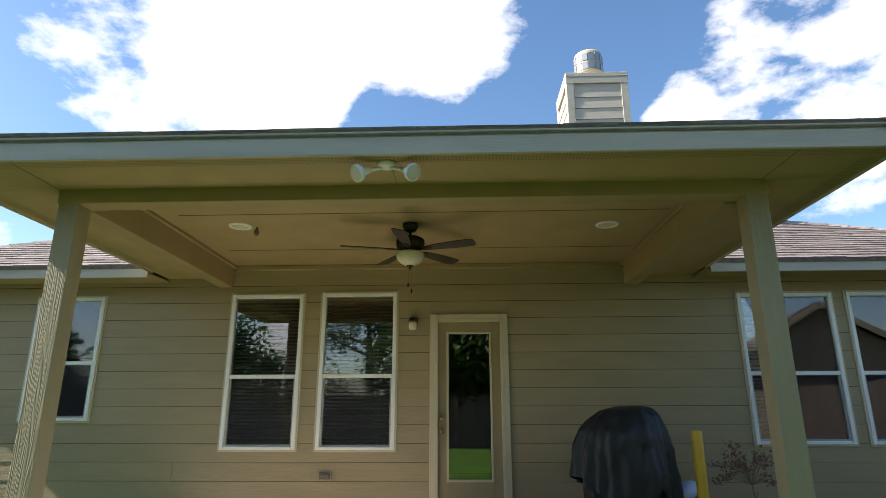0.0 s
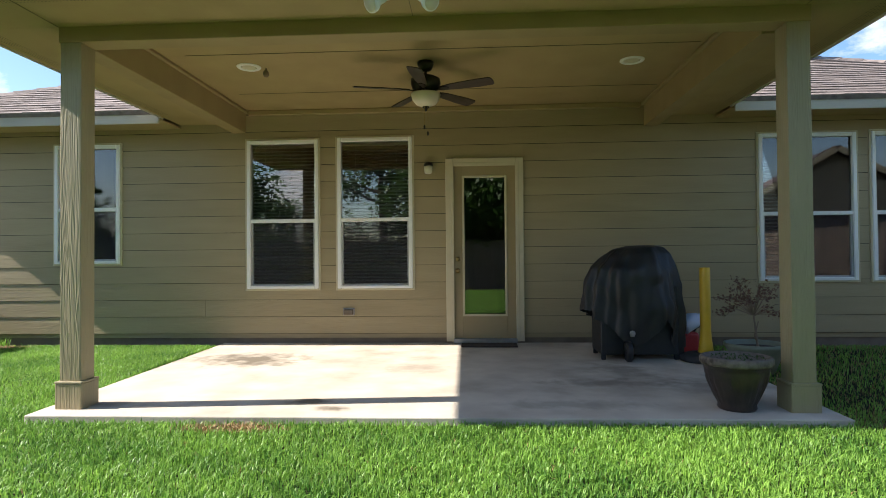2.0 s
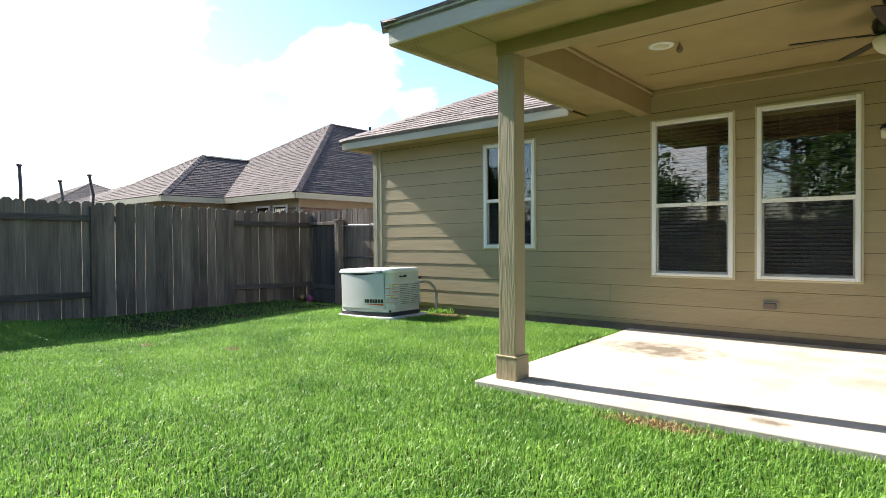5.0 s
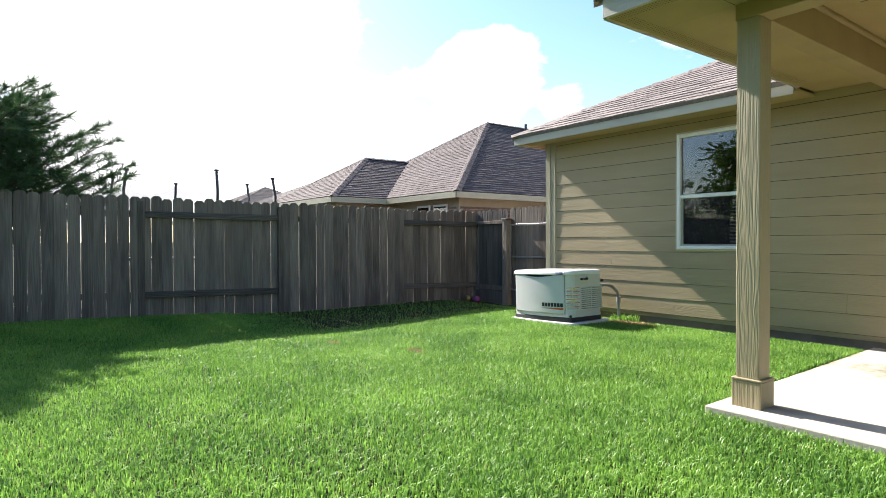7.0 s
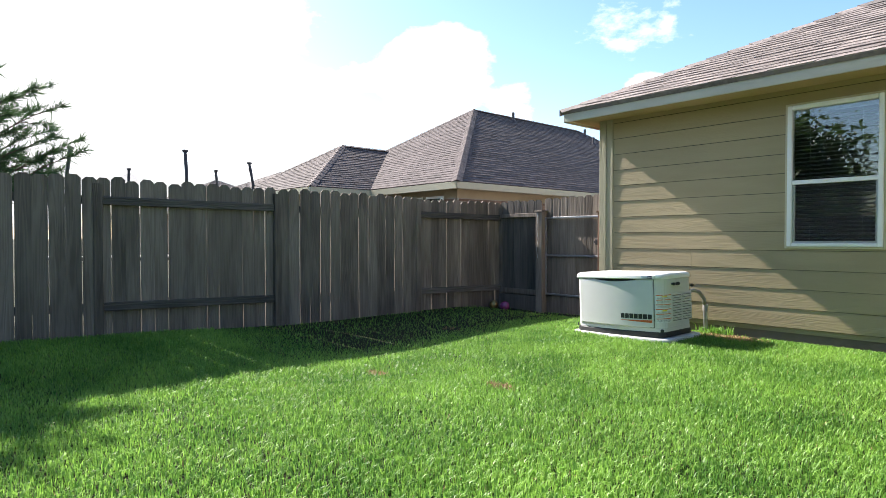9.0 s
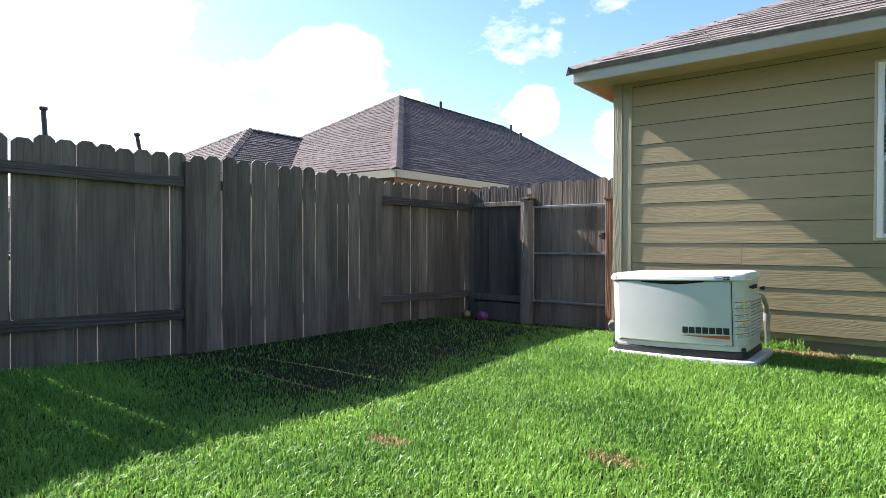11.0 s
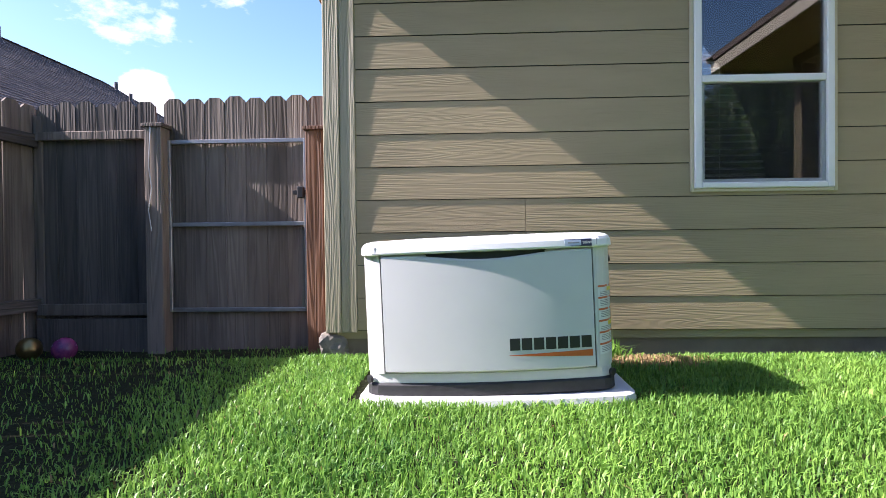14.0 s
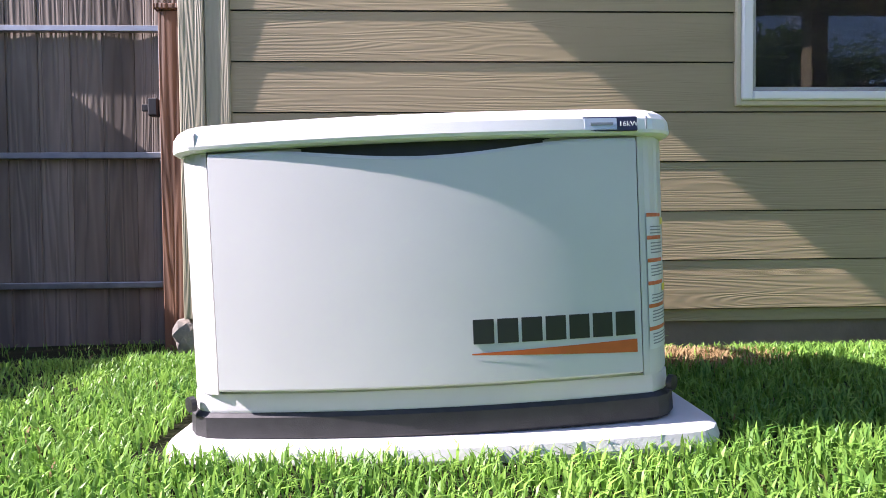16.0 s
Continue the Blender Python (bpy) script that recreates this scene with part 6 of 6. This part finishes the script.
# ---- trees ----
def build_pine():
    rnd = random.Random(12)
    rng = np.random.default_rng(12)
    t = empty("pine_tree", -10.6, -0.7, 0.0)
    tagged(t, "dark green pine tree with long-needled boughs over the fence", "tree")
    bm = tube([(0, 0, -0.1), (0.04, 0.02, 1.8), (-0.05, 0.05, 3.0), (0.03, 0, 4.1), (0, 0, 4.9)], [0.16, 0.13, 0.09, 0.05, 0.012], 10)
    part("trunk", bm, M["pine_bark"], t)
    lb = bmesh.new()
    P, Dn = [], []
    for k in range(136):
        a = k * 2.4 + rnd.uniform(-0.3, 0.3)
        d = Vector((math.cos(a), math.sin(a), 0))
        if k < 124:
            z = 1.1 + 2.0 * (k / 124)
            ln = 2.75 * (1 - ((z - 1.1) / 2.75) ** 2) * rnd.uniform(0.66, 1.0)
        else:
            z = 3.4 + 1.0 * (k - 124) / 12
            ln = 1.1 * (1.15 - 0.3 * (z - 3.5)) * rnd.uniform(0.6, 1.0) * (0.6 if d.y > 0.2 else 1.0)
        ln *= 0.74 if d.x > 0.3 else 1.0
        pts = [Vector((0, 0, z)) + d * ln * u + Vector((0, 0, ln * (0.10 * u + 0.28 * u * u * u - 0.05))) for u in (0, 0.25, 0.5, 0.75, 1.0)]
        tube(pts, [0.03, 0.024, 0.018, 0.012, 0.006], 6, lb)
        for s in range(15):
            u = 0.2 + 0.8 * s / 14
            q = pts[0].lerp(pts[4], u)
            i = min(3, int(u * 4))
            q = pts[i].lerp(pts[i + 1], u * 4 - i)
            side = d.cross(Vector((0, 0, 1))) * rnd.choice((-1, 1))
            sd = (d * 0.7 + side * rnd.uniform(0.3, 1.3) + Vector((0, 0, rnd.uniform(-0.15, 0.7)))).normalized()
            sl = rnd.uniform(0.3, 0.62) * (1.2 - 0.4 * u)
            if s == 14:
                sd = (d + Vector((0, 0, 0.5))).normalized()
            tube([q, q + sd * sl * 0.5, q + sd * sl + Vector((0, 0, 0.04))], [0.008, 0.006, 0.003], 4, lb)
            for j in range(88):
                w = 1.0 - 0.75 * rnd.random() ** 1.6
                P.append(q + sd * sl * w)
                nd = (sd * 0.7 + Vector((rnd.gauss(0, 0.5), rnd.gauss(0, 0.5), rnd.gauss(0.08, 0.5)))).normalized()
                Dn.append(nd * rnd.uniform(0.13, 0.23))
    part("bough", lb, M["pine_bark"], t)
    P, Dn = np.array(P), np.array(Dn)
    n = len(P)
    side = np.cross(Dn, rng.normal(size=(n, 3)))
    side /= np.linalg.norm(side, axis=1)[:, None]
    v = np.stack([P - side * 0.0055, P + side * 0.0055, P + Dn], 1).reshape(-1, 3)
    me = bpy.data.meshes.new("needles")
    me.vertices.add(3 * n)
    me.vertices.foreach_set("co", v.ravel())
    me.loops.add(3 * n)
    me.loops.foreach_set("vertex_index", np.arange(3 * n, dtype=np.int32))
    me.polygons.add(n)
    me.polygons.foreach_set("loop_start", np.arange(n, dtype=np.int32) * 3)
    me.update(calc_edges=True)
    me.materials.append(M["needle"])
    o = new("crown", me)
    o.parent = t


def build_broadleaf(name, label, x, y, h, spread, seed, leaves=7000, size=0.09):
    rnd = random.Random(seed)
    t = empty(name, x, y, 0)
    tagged(t, label, "tree", group="trees behind the yard")
    bm = tube([(0, 0, -0.1), (0.05, 0.02, h * 0.25), (-0.06, 0.05, h * 0.55), (0, 0, h * 0.85)], [0.2, 0.16, 0.1, 0.03], 10)
    part("trunk", bm, M["oak_bark"], t)
    lb = bmesh.new()
    tips = []
    for k in range(26):
        z = h * rnd.uniform(0.2, 0.8)
        a = k * 2.4
        ln = spread * rnd.uniform(0.55, 1.0) * (1.15 - 0.6 * z / h)
        d = Vector((math.cos(a), math.sin(a), rnd.uniform(0.25, 0.7))).normalized()
        p0 = Vector((0, 0, z))
        p1 = p0 + d * ln * 0.5 + Vector((rnd.gauss(0, 0.15), rnd.gauss(0, 0.15), 0))
        p2 = p0 + d * ln + Vector((rnd.gauss(0, 0.2), rnd.gauss(0, 0.2), 0))
        tube([p0, p1, p2], [0.06, 0.035, 0.012], 6, lb)
        tips += [(p1, ln * 0.25), (p2, ln * 0.33), (p1.lerp(p2, 0.5), ln * 0.3)]
    part("bough", lb, M["oak_bark"], t)
    verts, faces = [], []
    for _ in range(leaves):
        c, r = rnd.choice(tips)
        p = c + Vector((rnd.gauss(0, 1), rnd.gauss(0, 1), rnd.gauss(0, 0.8))) * r * 0.6
        u = Vector((rnd.gauss(0, 1), rnd.gauss(0, 1), rnd.gauss(0, 1))).normalized()
        v = u.orthogonal().normalized()
        s = size * rnd.uniform(0.6, 1.3)
        i = len(verts)
        verts += [p - u * s, p + v * s * 0.45, p + u * s, p - v * s * 0.45]
        faces.append((i, i + 1, i + 2, i + 3))
    rawmesh("crown", verts, faces, M["leaf"], t)


build_pine()
build_broadleaf("yard_tree", "leafy green tree behind the back fence", -2.3, -9.0, 7.5, 3.0, 31, 9000)
build_broadleaf("yard_tree", "leafy dark green tree behind the back fence", 1.9, -8.6, 5.6, 4.2, 32, 24000, 0.17)
build_broadleaf("yard_tree", "leafy dark green tree behind the back fence", -9.8, -9.2, 6.0, 3.4, 36, 9000, 0.14)
build_broadleaf("yard_tree", "leafy dark green tree behind the back fence", 7.2, -9.5, 8.0, 3.4, 35, 9000, 0.11)
build_broadleaf("yard_tree", "low green tree far behind the fence", -10.5, -19.0, 5.0, 3.0, 33, 5000, 0.13)
build_broadleaf("yard_tree", "low green tree far behind the fence", -16.0, -21.0, 5.5, 3.2, 34, 5000, 0.13)


def build_gable_house():
    h = empty("gable_house", 15.5, -9.5, 0, 12)
    tagged(h, "brick house with pale gable roof across the yard", "house")
    part("wall", box(-4, 4, -4.2, 0.0, 0, 2.7), M["far_brick"], h)
    bm = bmesh.new()
    v = [bm.verts.new(c) for c in ((-4, 0.0, 2.7), (4, 0.0, 2.7), (0, 0.0, 5.2), (-4, -4.2, 2.7), (4, -4.2, 2.7), (0, -4.2, 5.2))]
    for f in ((0, 1, 2), (3, 5, 4), (0, 3, 4, 1), (1, 4, 5, 2), (0, 2, 5, 3)):
        bm.faces.new([v[i] for i in f])
    part("gable", bm, M["tan_wall"], h)
    for s in (-1, 1):
        bm = box(0, 4.95, -4.6, 0.35, 0, 0.12)
        o = part("roof_slope", bm, M["shingle_far"], h)
        o.matrix_basis = pose(0, 0, 5.3, 0, 32, 0) if s > 0 else pose(0, 0, 5.3, 0, 0, 0) @ Matrix.Scale(-1, 4, (1, 0, 0)) @ pose(0, 0, 0, 0, 32, 0)
        bm = box(0.05, 4.95, 0.36, 0.40, -0.12, 0.1)
        o = part("barge_board", bm, M["casing"], h)
        o.matrix_basis = pose(0, 0, 5.3, 0, 32, 0) if s > 0 else Matrix.Translation((0, 0, 5.3)) @ Matrix.Scale(-1, 4, (1, 0, 0)) @ pose(0, 0, 0, 0, 32, 0)


build_gable_house()
build_neighbor("distant_house", "distant house with brown-grey hip roof beyond the fence", -40.5, -29.5, 11.6, 30.0, 2.8, 0.44, 20)
build_neighbor("distant_house", "small grey roofed house far beyond the fence", -53.4, -41.2, 11.7, 23.9, 2.8, 0.47, 20)
